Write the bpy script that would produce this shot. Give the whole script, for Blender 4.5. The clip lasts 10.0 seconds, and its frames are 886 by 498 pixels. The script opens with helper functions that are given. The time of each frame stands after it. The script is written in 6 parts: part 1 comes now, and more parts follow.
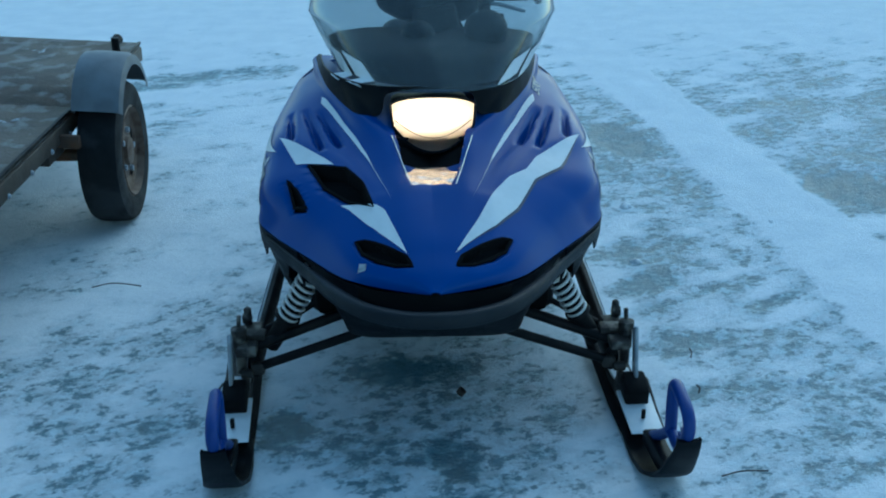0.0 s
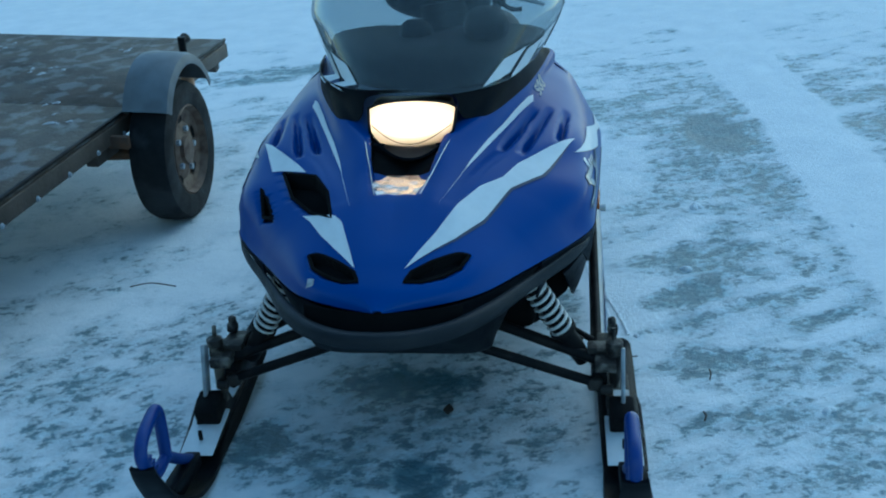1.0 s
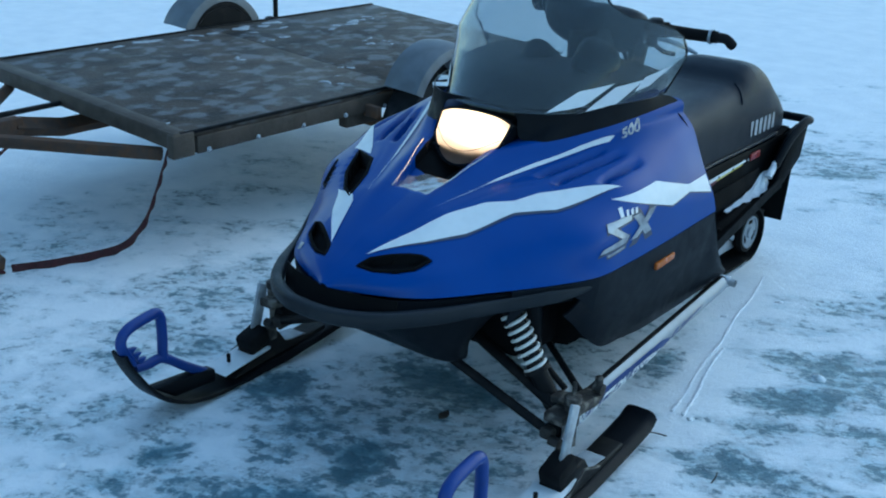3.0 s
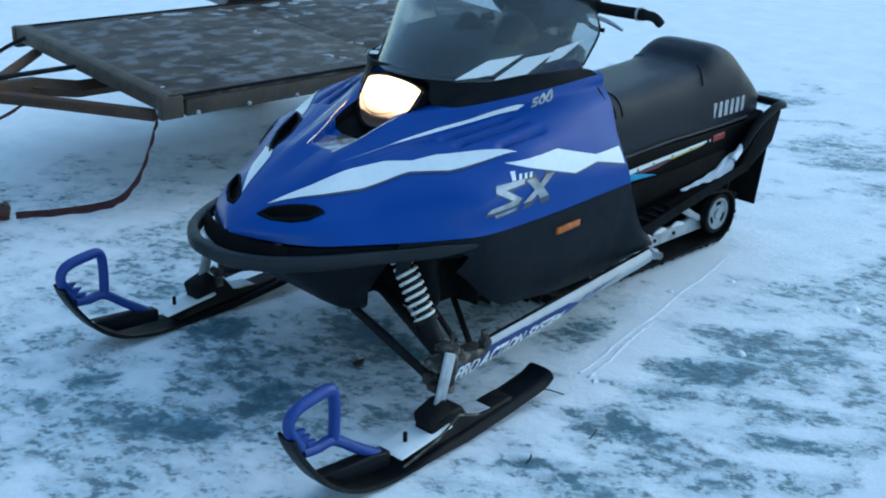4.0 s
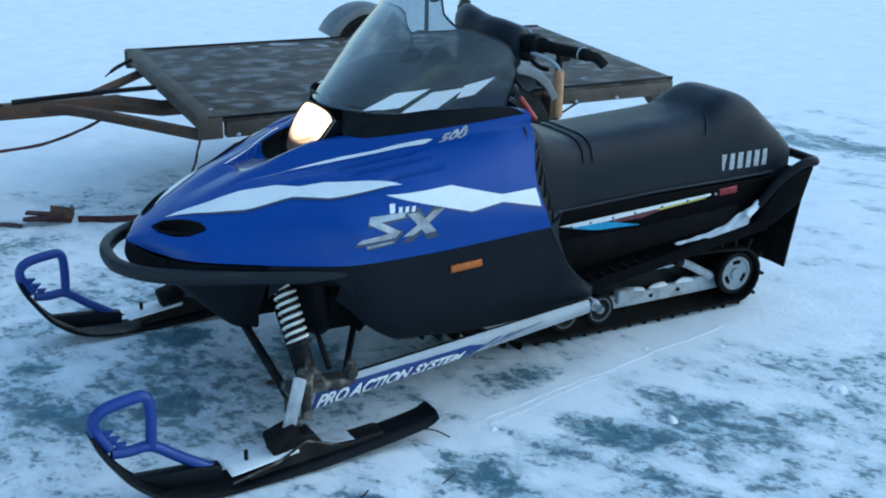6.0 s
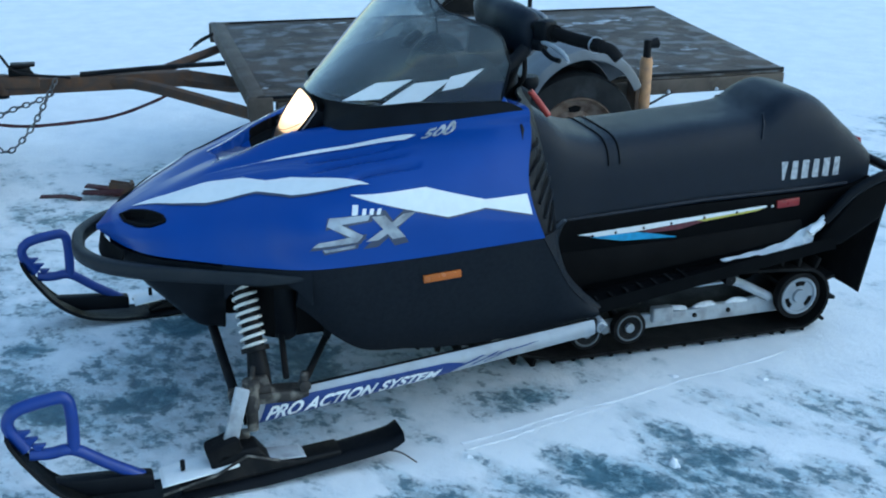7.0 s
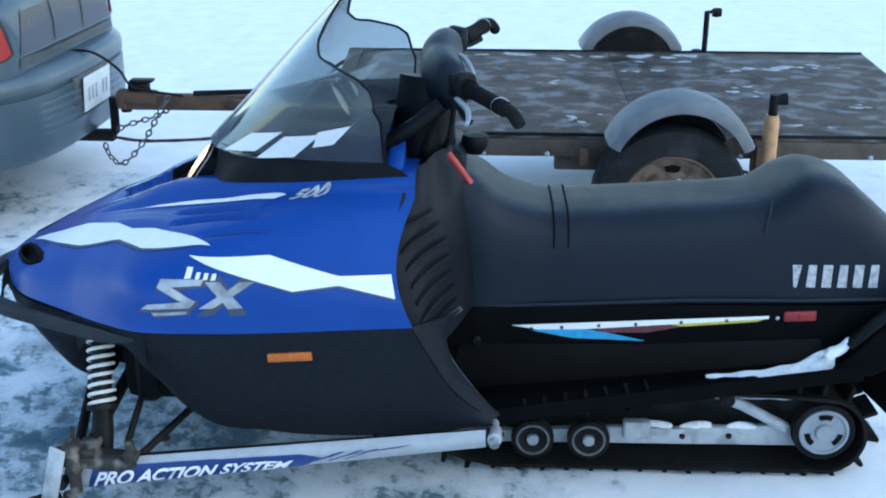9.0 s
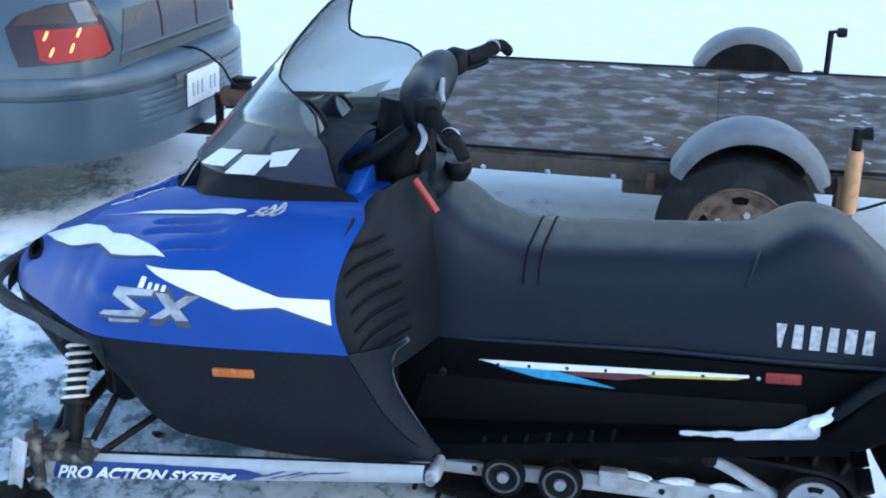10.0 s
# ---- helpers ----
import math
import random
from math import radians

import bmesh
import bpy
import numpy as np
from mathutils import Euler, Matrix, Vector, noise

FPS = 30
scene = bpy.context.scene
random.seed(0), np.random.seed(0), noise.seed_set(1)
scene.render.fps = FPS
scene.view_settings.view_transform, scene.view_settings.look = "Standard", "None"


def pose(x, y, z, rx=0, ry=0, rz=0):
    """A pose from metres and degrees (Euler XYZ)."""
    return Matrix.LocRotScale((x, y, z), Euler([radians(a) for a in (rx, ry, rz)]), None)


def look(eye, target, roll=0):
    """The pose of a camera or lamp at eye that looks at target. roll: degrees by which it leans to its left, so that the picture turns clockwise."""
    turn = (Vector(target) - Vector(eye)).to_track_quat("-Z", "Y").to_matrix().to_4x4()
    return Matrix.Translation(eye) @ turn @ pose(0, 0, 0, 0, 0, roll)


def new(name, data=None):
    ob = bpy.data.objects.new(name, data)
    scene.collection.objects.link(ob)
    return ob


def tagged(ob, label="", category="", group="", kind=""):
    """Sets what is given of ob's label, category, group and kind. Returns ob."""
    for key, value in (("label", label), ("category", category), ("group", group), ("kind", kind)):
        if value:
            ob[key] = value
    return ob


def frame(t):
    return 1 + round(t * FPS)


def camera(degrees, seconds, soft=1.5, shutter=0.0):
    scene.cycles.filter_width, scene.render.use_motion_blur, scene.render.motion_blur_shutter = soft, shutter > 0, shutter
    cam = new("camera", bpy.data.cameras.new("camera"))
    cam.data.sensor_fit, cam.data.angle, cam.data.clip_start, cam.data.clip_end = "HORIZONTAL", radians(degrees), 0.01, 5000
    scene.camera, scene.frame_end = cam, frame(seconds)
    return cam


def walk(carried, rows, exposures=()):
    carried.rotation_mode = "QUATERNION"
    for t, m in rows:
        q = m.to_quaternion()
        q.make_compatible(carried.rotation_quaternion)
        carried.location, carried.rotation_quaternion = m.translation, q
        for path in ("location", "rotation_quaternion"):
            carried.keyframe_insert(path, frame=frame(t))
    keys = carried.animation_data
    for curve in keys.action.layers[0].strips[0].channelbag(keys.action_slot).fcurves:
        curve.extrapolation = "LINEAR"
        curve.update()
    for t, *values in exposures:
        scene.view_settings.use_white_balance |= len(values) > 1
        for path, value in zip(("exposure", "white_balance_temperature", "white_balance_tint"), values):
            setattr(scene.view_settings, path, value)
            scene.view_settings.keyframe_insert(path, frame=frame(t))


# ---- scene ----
cam = camera(43.0, 10.0, soft=2.0)
PATH = [
    (0, (0.145, 0.288, 1.632), (0.2, 2.139, 0.874), -0.4),
    (0.5, (0.447, 0.393, 1.638), (0.315, 2.229, 0.857), -3.0),
    (1, (0.746, 0.497, 1.628), (0.438, 2.314, 0.851), -4.1),
    (1.5, (1.013, 0.62, 1.62), (0.551, 2.414, 0.867), -3.5),
    (2, (1.313, 0.717, 1.621), (0.615, 2.438, 0.88), -2.0),
    (2.2, (1.419, 0.753, 1.609), (0.6, 2.419, 0.867), -1.3),
    (3.3, (2.22, 1.06, 1.57), (0.983, 2.454, 0.844), 2.0),
    (3.5, (2.34, 1.125, 1.572), (1.072, 2.48, 0.827), 1.7),
    (4, (2.587, 1.214, 1.565), (1.26, 2.519, 0.834), 2.0),
    (4.5, (2.821, 1.314, 1.582), (1.436, 2.572, 0.874), 2.0),
    (5, (3.069, 1.477, 1.574), (1.596, 2.652, 0.904), 1.7),
    (6.3, (3.242, 2.329, 1.558), (1.548, 3.13, 0.857), 1.1),
    (6.5, (3.228, 2.452, 1.549), (1.514, 3.193, 0.83), 0.9),
    (7, (3.184, 2.773, 1.558), (1.41, 3.345, 0.833), 0.9),
    (7.5, (3.131, 3.042, 1.558), (1.312, 3.481, 0.853), 1.0),
    (8, (3.099, 3.361, 1.568), (1.245, 3.631, 0.868), 0.8),
    (8.5, (3.041, 3.674, 1.584), (1.173, 3.775, 0.876), 0.8),
    (9, (2.93, 3.991, 1.568), (1.058, 3.929, 0.865), 0.2),
    (9.5, (2.858, 4.311, 1.636), (1.014, 4.058, 0.902), 0.7),
    (10, (2.767, 4.56, 1.629), (0.952, 4.122, 0.912), 0.3),

]
walk(cam, [(t, look(eye, target, roll)) for t, eye, target, roll in PATH],
     exposures=[(0.0, 0.46, 5380, -19), (2.2, 0.52, 5400, -17), (3.3, 0.89, 5850, -9), (5.2, 1.03, 6080, -7), (6.3, 1.06, 6120, -6), (8.5, 1.33, 6310, -2), (10.0, 1.71, 6420, 5)])

# ---- sky and sun: a blue winter dusk under thin cloud ----
world = bpy.data.worlds.new("World")
scene.world = world
world.use_nodes = True
wn = world.node_tree
sky = wn.nodes.new("ShaderNodeTexSky")
sky.sky_type, sky.sun_disc = "NISHITA", False
sky.sun_elevation, sky.sun_rotation = radians(38), radians(25)
sky.air_density, sky.dust_density, sky.ozone_density = 1.0, 0.8, 2.0
wn.links.new(sky.outputs[0], wn.nodes["Background"].inputs[0])
wn.nodes["Background"].inputs[1].default_value = 0.13
sun = new("sun", bpy.data.lights.new("sun", "SUN"))
sun.data.energy, sun.data.angle, sun.data.color = 0.35, radians(90), (0.45, 0.70, 1.0)
sun.matrix_world = look((2.5, 7.5, 9), (0, 3, 0))

# ---- materials ----
def material(name, base, rough=0.5, metal=0.0, dark=None, scale=30.0, amount=0.3, bump=0.0, bump_scale=200.0, coat=0.0,
             dirt=None, dirt_scale=5.0, dirt_amount=0.0, stretch=(1, 1, 1), vary=0.0, spec=0.5):
    """A surface with variation at two scales: fine grain between base and dark, broad stains of dirt, and a fine bump."""
    m = bpy.data.materials.new(name)
    m.use_nodes = True
    nt = m.node_tree
    b = nt.nodes["Principled BSDF"]
    b.inputs["Roughness"].default_value, b.inputs["Metallic"].default_value = rough, metal
    b.inputs["Specular IOR Level"].default_value = spec
    b.inputs["Coat Weight"].default_value, b.inputs["Coat Roughness"].default_value = coat, 0.08
    tc = nt.nodes.new("ShaderNodeTexCoord")
    mp = nt.nodes.new("ShaderNodeMapping")
    mp.inputs["Scale"].default_value = stretch
    nt.links.new(tc.outputs["Object"], mp.inputs[0])

    def noise_tex(s, detail=5):
        n = nt.nodes.new("ShaderNodeTexNoise")
        n.inputs["Scale"].default_value, n.inputs["Detail"].default_value = s, detail
        nt.links.new(mp.outputs[0], n.inputs["Vector"])
        return n

    def mixed(fac, a, c):
        mx = nt.nodes.new("ShaderNodeMix")
        mx.data_type = "RGBA"
        nt.links.new(fac, mx.inputs[0])
        for sock, v in ((mx.inputs[6], a), (mx.inputs[7], c)):
            if isinstance(v, tuple):
                sock.default_value = (*v, 1)
            else:
                nt.links.new(v, sock)
        return mx.outputs[2]

    def ramp(src, lo, hi, top=1.0):
        r = nt.nodes.new("ShaderNodeMapRange")
        r.inputs[1].default_value, r.inputs[2].default_value, r.inputs[4].default_value = lo, hi, top
        nt.links.new(src, r.inputs[0])
        return r.outputs[0]

    dark = dark or tuple(c * 0.6 for c in base)
    col = mixed(ramp(noise_tex(scale).outputs[0], 0.4, 0.7, amount), base, dark)
    if dirt:
        col = mixed(ramp(noise_tex(dirt_scale, 8).outputs[0], 0.5, 0.62, dirt_amount), col, dirt)
    if vary:
        info = nt.nodes.new("ShaderNodeObjectInfo")
        col = mixed(ramp(info.outputs["Random"], 0, 1, vary), col, dark)
    nt.links.new(col, b.inputs["Base Color"])
    r2 = ramp(noise_tex(scale * 0.3).outputs[0], 0.3, 0.7)
    rr = nt.nodes.new("ShaderNodeMapRange")
    rr.inputs[3].default_value, rr.inputs[4].default_value = rough * 0.85, min(1.0, rough * 1.2)
    nt.links.new(r2, rr.inputs[0])
    nt.links.new(rr.outputs[0], b.inputs["Roughness"])
    if bump:
        bp = nt.nodes.new("ShaderNodeBump")
        bp.inputs["Strength"].default_value, bp.inputs["Distance"].default_value = bump, 0.01
        nt.links.new(noise_tex(bump_scale, 6).outputs[0], bp.inputs["Height"])
        nt.links.new(bp.outputs[0], b.inputs["Normal"])
    return m


def glowing(name, base, glow, strength, rough=0.2):
    m = bpy.data.materials.new(name)
    m.use_nodes = True
    b = m.node_tree.nodes["Principled BSDF"]
    b.inputs["Base Color"].default_value, b.inputs["Roughness"].default_value = (*base, 1), rough
    b.inputs["Emission Color"].default_value, b.inputs["Emission Strength"].default_value = (*glow, 1), strength
    return m


def clear(name, tint, rough=0.03, alpha=0.5):
    """Thin tinted plastic sheet: a mix of see-through tint and gloss by Fresnel, under a faint film of dust."""
    m = bpy.data.materials.new(name)
    m.use_nodes = True
    nt = m.node_tree
    nt.nodes.remove(nt.nodes["Principled BSDF"])
    tr, gl, mx, lw, pw, sc = (nt.nodes.new("ShaderNode" + k) for k in ("BsdfTransparent", "BsdfGlossy", "MixShader", "LayerWeight", "Math", "MapRange"))
    tr.inputs[0].default_value = (*tint, 1)
    gl.inputs["Roughness"].default_value = rough
    lw.inputs[0].default_value, pw.operation, pw.inputs[1].default_value = 0.5, "POWER", 3.0
    sc.inputs[3].default_value, sc.inputs[4].default_value = 0.04, 0.85
    nt.links.new(lw.outputs["Facing"], pw.inputs[0])
    nt.links.new(pw.outputs[0], sc.inputs[0])
    nt.links.new(sc.outputs[0], mx.inputs[0])
    nt.links.new(tr.outputs[0], mx.inputs[1])
    nt.links.new(gl.outputs[0], mx.inputs[2])
    film, dust = nt.nodes.new("ShaderNodeMixShader"), nt.nodes.new("ShaderNodeBsdfDiffuse")
    dust.inputs[0].default_value = (0.35, 0.38, 0.40, 1)
    film.inputs[0].default_value = 0.09
    nt.links.new(mx.outputs[0], film.inputs[1])
    nt.links.new(dust.outputs[0], film.inputs[2])
    nt.links.new(film.outputs[0], nt.nodes["Material Output"].inputs[0])
    return m


def frosted(name, tint, share=0.5):
    """Ribbed lamp glass: partly see-through, partly scattering the light from behind."""
    m = bpy.data.materials.new(name)
    m.use_nodes = True
    nt = m.node_tree
    nt.nodes.remove(nt.nodes["Principled BSDF"])
    tr, tl, mx = (nt.nodes.new("ShaderNode" + k) for k in ("BsdfTransparent", "BsdfTranslucent", "MixShader"))
    tr.inputs[0].default_value = tl.inputs[0].default_value = (*tint, 1)
    mx.inputs[0].default_value = share
    nt.links.new(tr.outputs[0], mx.inputs[1])
    nt.links.new(tl.outputs[0], mx.inputs[2])
    nt.links.new(mx.outputs[0], nt.nodes["Material Output"].inputs[0])
    return m


BLUE = material("blue_paint", (0.0058, 0.051, 0.262), 0.32, 0.0, (0.0045, 0.041, 0.222), 8, 0.5, coat=0.08, dirt=(0.009, 0.052, 0.25), dirt_scale=3, dirt_amount=0.25, spec=0.22)
BLUE_PLASTIC = material("blue_plastic", (0.005, 0.034, 0.215), 0.42, 0.0, None, 40, 0.3, 0.1, 300)
BLACK = material("black_plastic", (0.0045, 0.0055, 0.0078), 0.42, 0.0, (0.0032, 0.0038, 0.005), 60, 0.5, 0.12, 500, dirt=(0.011, 0.013, 0.0165), dirt_scale=6, dirt_amount=0.3, spec=0.11)
TUNNEL_BLACK = material("black_tunnel_paint", (0.0026, 0.0029, 0.0036), 0.5, 0.0, None, 40, 0.5, 0.1, 300, dirt=(0.0046, 0.0054, 0.0062), dirt_scale=9, dirt_amount=0.3, spec=0.03)
HOLE = material("black_opening", (0.0048, 0.0048, 0.0054), 0.8, spec=0.1)
GREY = material("grey_plastic", (0.0128, 0.0154, 0.0202), 0.42, 0.0, (0.006, 0.0074, 0.0105), 90, 0.5, 0.15, 600, dirt=(0.0155, 0.018, 0.022), dirt_scale=4, dirt_amount=0.3, spec=0.06)
VINYL = material("black_vinyl", (0.0078, 0.0122, 0.0212), 0.36, 0.0, (0.0054, 0.0084, 0.0148), 40, 0.5, 0.25, 450, dirt=(0.012, 0.016, 0.023), dirt_scale=5, dirt_amount=0.3, spec=0.18)
RUBBER = material("rubber", (0.0055, 0.0055, 0.0062), 0.75, 0.0, None, 50, 0.4, 0.3, 250, dirt=(0.022, 0.021, 0.022), dirt_scale=9, dirt_amount=0.3, spec=0.12)
METAL = material("dull_aluminium", (0.55, 0.56, 0.58), 0.42, 0.7, (0.4, 0.4, 0.41), 50, 0.5, 0.1, 300, dirt=(0.25, 0.24, 0.23), dirt_scale=12, dirt_amount=0.4)
STEEL = material("black_steel", (0.0065, 0.0068, 0.008), 0.5, 0.05, None, 60, 0.5, 0.1, 300, dirt=(0.034, 0.028, 0.025), dirt_scale=14, dirt_amount=0.35, spec=0.14)
GRIMY = material("grimy_steel", (0.04, 0.034, 0.03), 0.6, 0.3, (0.014, 0.012, 0.011), 30, 0.8, 0.3, 200, dirt=(0.3, 0.27, 0.23), dirt_scale=22, dirt_amount=0.55)
WHITE = material("white_vinyl_decal", (0.78, 0.79, 0.8), 0.35, 0.0, (0.68, 0.69, 0.7), 40, 0.4)
SILVER = material("silver_decal", (0.42, 0.445, 0.48), 0.3, 0.3, (0.10, 0.11, 0.14), 22, 0.8)
OUTLINE = material("dark_decal_edge", (0.05, 0.06, 0.1), 0.4)
SPRING = material("white_spring", (0.72, 0.70, 0.66), 0.4, 0.0, (0.5, 0.46, 0.42), 40, 0.5)
AMBER = material("amber_reflector", (0.42, 0.11, 0.015), 0.25, 0.0, (0.45, 0.1, 0.01), 150, 0.5)
RED = material("red_reflector", (0.24, 0.016, 0.018), 0.3, 0.0, (0.14, 0.01, 0.012), 150, 0.5)
RED_PLASTIC = material("red_plastic", (0.36, 0.03, 0.024), 0.45)
RIM_HIGHLIGHT = material("worn_plastic_edge", (0.085, 0.095, 0.11), 0.5, 0.0, (0.012, 0.014, 0.018), 24, 0.8)
CYAN = material("cyan_decal", (0.03, 0.32, 0.58), 0.4, 0.0, (0.02, 0.16, 0.3), 40, 0.7)
YELLOW = material("yellow_decal", (0.55, 0.46, 0.08), 0.4, 0.0, (0.3, 0.24, 0.06), 40, 0.7)
MAROON = material("maroon_decal", (0.12, 0.02, 0.03), 0.4, 0.0, (0.06, 0.012, 0.018), 40, 0.7)
SMOKE = clear("smoked_plastic", (0.72, 0.765, 0.775))
LENS = frosted("headlight_lens", (0.98, 0.89, 0.84), 0.55)
BULB = glowing("lit_headlight_bulb", (0.9, 0.85, 0.75), (1.0, 0.72, 0.50), 5.8)
DISH = material("headlight_reflector", (0.8, 0.76, 0.72), 0.4, 0.3, (0.7, 0.66, 0.62), 30, 0.4)
HOOD_GLINT = material("bright_headlight_panel", (0.86, 0.80, 0.74), 0.2, 0.92, (0.5, 0.47, 0.45), 30, 0.6, 0.12, 40)
WOOD = material("weathered_plywood", (0.074, 0.056, 0.042), 0.62, 0.0, (0.017, 0.013, 0.0105), 6, 0.95, 0.5, 60, dirt=(0.25, 0.262, 0.28), dirt_scale=9.0, dirt_amount=0.46, stretch=(1.5, 1.0, 3), spec=0.35)
FRAME_WOOD = material("old_lumber", (0.10, 0.092, 0.082), 0.8, 0.0, (0.034, 0.029, 0.025), 16, 0.9, 0.4, 80, dirt=(0.15, 0.15, 0.15), dirt_scale=5, dirt_amount=0.4, stretch=(3, 0.4, 3), spec=0.15)
RUST = material("rusty_steel", (0.09, 0.06, 0.045), 0.75, 0.3, (0.15, 0.07, 0.03), 25, 0.8, 0.3, 150)
GALV = material("galvanised_steel", (0.16, 0.175, 0.195), 0.5, 0.3, (0.11, 0.12, 0.135), 14, 0.7, 0.05, 100, dirt=(0.09, 0.088, 0.085), dirt_scale=6, dirt_amount=0.35)
RIM = material("rusted_wheel_rim", (0.17, 0.118, 0.085), 0.6, 0.2, (0.065, 0.029, 0.015), 28, 0.9, 0.2, 120)
ORANGE = material("faded_orange_paint", (0.5, 0.26, 0.12), 0.6, 0.0, (0.28, 0.16, 0.1), 30, 0.8)
CAR_PAINT = material("grey_car_paint", (0.052, 0.080, 0.104), 0.36, 0.15, (0.05, 0.074, 0.094), 12, 0.5, coat=0.25, dirt=(0.11, 0.138, 0.158), dirt_scale=2.2, dirt_amount=0.5)
CAR_TRIM = material("dark_car_trim", (0.05, 0.055, 0.06), 0.45)
LAMP_RED = glowing("red_tail_lamp", (0.05, 0.002, 0.002), (1.0, 0.018, 0.012), 0.10, 0.45)
LAMP_GLINT = glowing("lit_tail_bulb", (0.8, 0.3, 0.05), (1.0, 0.30, 0.09), 1.5)
LAMP_AMBER = material("amber_tail_lamp", (0.055, 0.030, 0.02), 0.2, 0.0, (0.05, 0.03, 0.02), 18, 0.8)
LAMP_CLEAR = material("clear_tail_lamp", (0.15, 0.155, 0.17), 0.2, 0.0, (0.12, 0.12, 0.13), 25, 0.7)
LAMP_DARK = material("smoked_tail_lamp", (0.028, 0.02, 0.024), 0.15)
CAR_GLASS = material("dark_car_glass", (0.02, 0.024, 0.03), 0.06)
PLATE = material("white_plate", (0.6, 0.62, 0.62), 0.4, 0.0, (0.42, 0.45, 0.46), 60, 0.6)
STRAP = material("red_webbing", (0.062, 0.014, 0.016), 0.8, 0.0, (0.02, 0.007, 0.008), 60, 0.7)
CHARCOAL = material("charcoal_plastic", (0.0070, 0.0085, 0.0118), 0.5, 0.0, (0.0060, 0.0072, 0.0096), 70, 0.5, 0.15, 500, dirt=(0.016, 0.018, 0.021), dirt_scale=4, dirt_amount=0.3, spec=0.11)
ARM_PAINT = material("pale_silver_paint", (0.37, 0.395, 0.43), 0.4, 0.15, (0.29, 0.305, 0.33), 30, 0.5, dirt=(0.3, 0.3, 0.3), dirt_scale=10, dirt_amount=0.4)
FROSTED = material("frosted_aluminium", (0.40, 0.43, 0.47), 0.6, 0.0, (0.29, 0.31, 0.34), 25, 0.7, 0.3, 120, dirt=(0.16, 0.16, 0.17), dirt_scale=14, dirt_amount=0.5)
MAROON_CAR = material("dark_trunk_strip", (0.040, 0.041, 0.055), 0.3, 0.0, None, 10, 0.4)
DISC = material("grey_wheel_disc", (0.27, 0.30, 0.335), 0.45, 0.2, (0.2, 0.22, 0.25), 20, 0.6, 0.05, 200)
DULL_RING = material("dull_grey_ring", (0.13, 0.145, 0.16), 0.5, 0.1, (0.06, 0.065, 0.07), 30, 0.7)
BUMPER = material("grey_bumper_plastic", (0.0135, 0.017, 0.022), 0.46, 0.0, (0.010, 0.012, 0.016), 60, 0.5, 0.15, 500, dirt=(0.024, 0.027, 0.031), dirt_scale=6, dirt_amount=0.4, spec=0.22)
RAIL = material("brown_painted_steel", (0.085, 0.069, 0.055), 0.6, 0.1, (0.04, 0.03, 0.023), 18, 0.8, 0.25, 120, dirt=(0.13, 0.10, 0.08), dirt_scale=9, dirt_amount=0.4, spec=0.3)
NAVY = material("navy_decal", (0.010, 0.035, 0.17), 0.35)
CHAIN = material("dull_chain", (0.12, 0.12, 0.12), 0.5, 0.7)
TWIG = material("dead_twig", (0.06, 0.045, 0.035), 0.85, 0.0, None, 60, 0.5)
DASH = material("dusty_dash_plastic", (0.010, 0.011, 0.013), 0.6, 0.0, (0.006, 0.0066, 0.008), 60, 0.5, 0.2, 400, dirt=(0.022, 0.024, 0.027), dirt_scale=7, dirt_amount=0.4, spec=0.15)
TYRE = material("dusty_tyre_rubber", (0.014, 0.015, 0.0165), 0.75, 0.0, None, 50, 0.4, 0.3, 250, dirt=(0.055, 0.058, 0.062), dirt_scale=7, dirt_amount=0.45, spec=0.2)
THIN_SNOW = material("thin_grey_snow", (0.40, 0.425, 0.455), 0.8, 0.0, (0.22, 0.235, 0.25), 45, 0.8, 0.4, 120)
PRINT = material("worn_white_print", (0.46, 0.475, 0.50), 0.4, 0.0, (0.17, 0.18, 0.2), 70, 0.8)
SNOW = material("fresh_snow", (0.82, 0.84, 0.87), 0.8, 0.0, (0.74, 0.77, 0.82), 60, 0.6, 0.6, 120)

# ---- mesh helpers: each gives (vertices, faces) ----
def grid(p, wrap=False):
    """A sheet of quads through an array of points (rows, columns, 3)."""
    n, m = len(p), len(p[0])
    v = [tuple(float(c) for c in q) for row in p for q in row]
    f = [(i * m + j, i * m + (j + 1) % m, (i + 1) * m + (j + 1) % m, (i + 1) * m + j) for i in range(n - 1) for j in range(m if wrap else m - 1)]
    return v, f


def shell(p, thick):
    """A sheet with thickness: the points and their offsets along the normals, closed round the rim."""
    p = np.asarray(p, float)
    du, dv = np.gradient(p, axis=0), np.gradient(p, axis=1)
    nn = np.cross(du, dv)
    nn /= np.linalg.norm(nn, axis=2, keepdims=True) + 1e-9
    q = p + nn * thick
    n, m = p.shape[:2]
    v1, f1 = grid(p)
    v2, f2 = grid(q)
    k = n * m
    f = f1 + [tuple(i + k for i in reversed(a)) for a in f2]
    rim = [(0, j) for j in range(m)] + [(i, m - 1) for i in range(1, n)] + [(n - 1, j) for j in range(m - 2, -1, -1)] + [(i, 0) for i in range(n - 2, 0, -1)]
    ids = [i * m + j for i, j in rim]
    f += [(b, a, a + k, b + k) for a, b in zip(ids, ids[1:] + ids[:1])]
    return v1 + v2, f


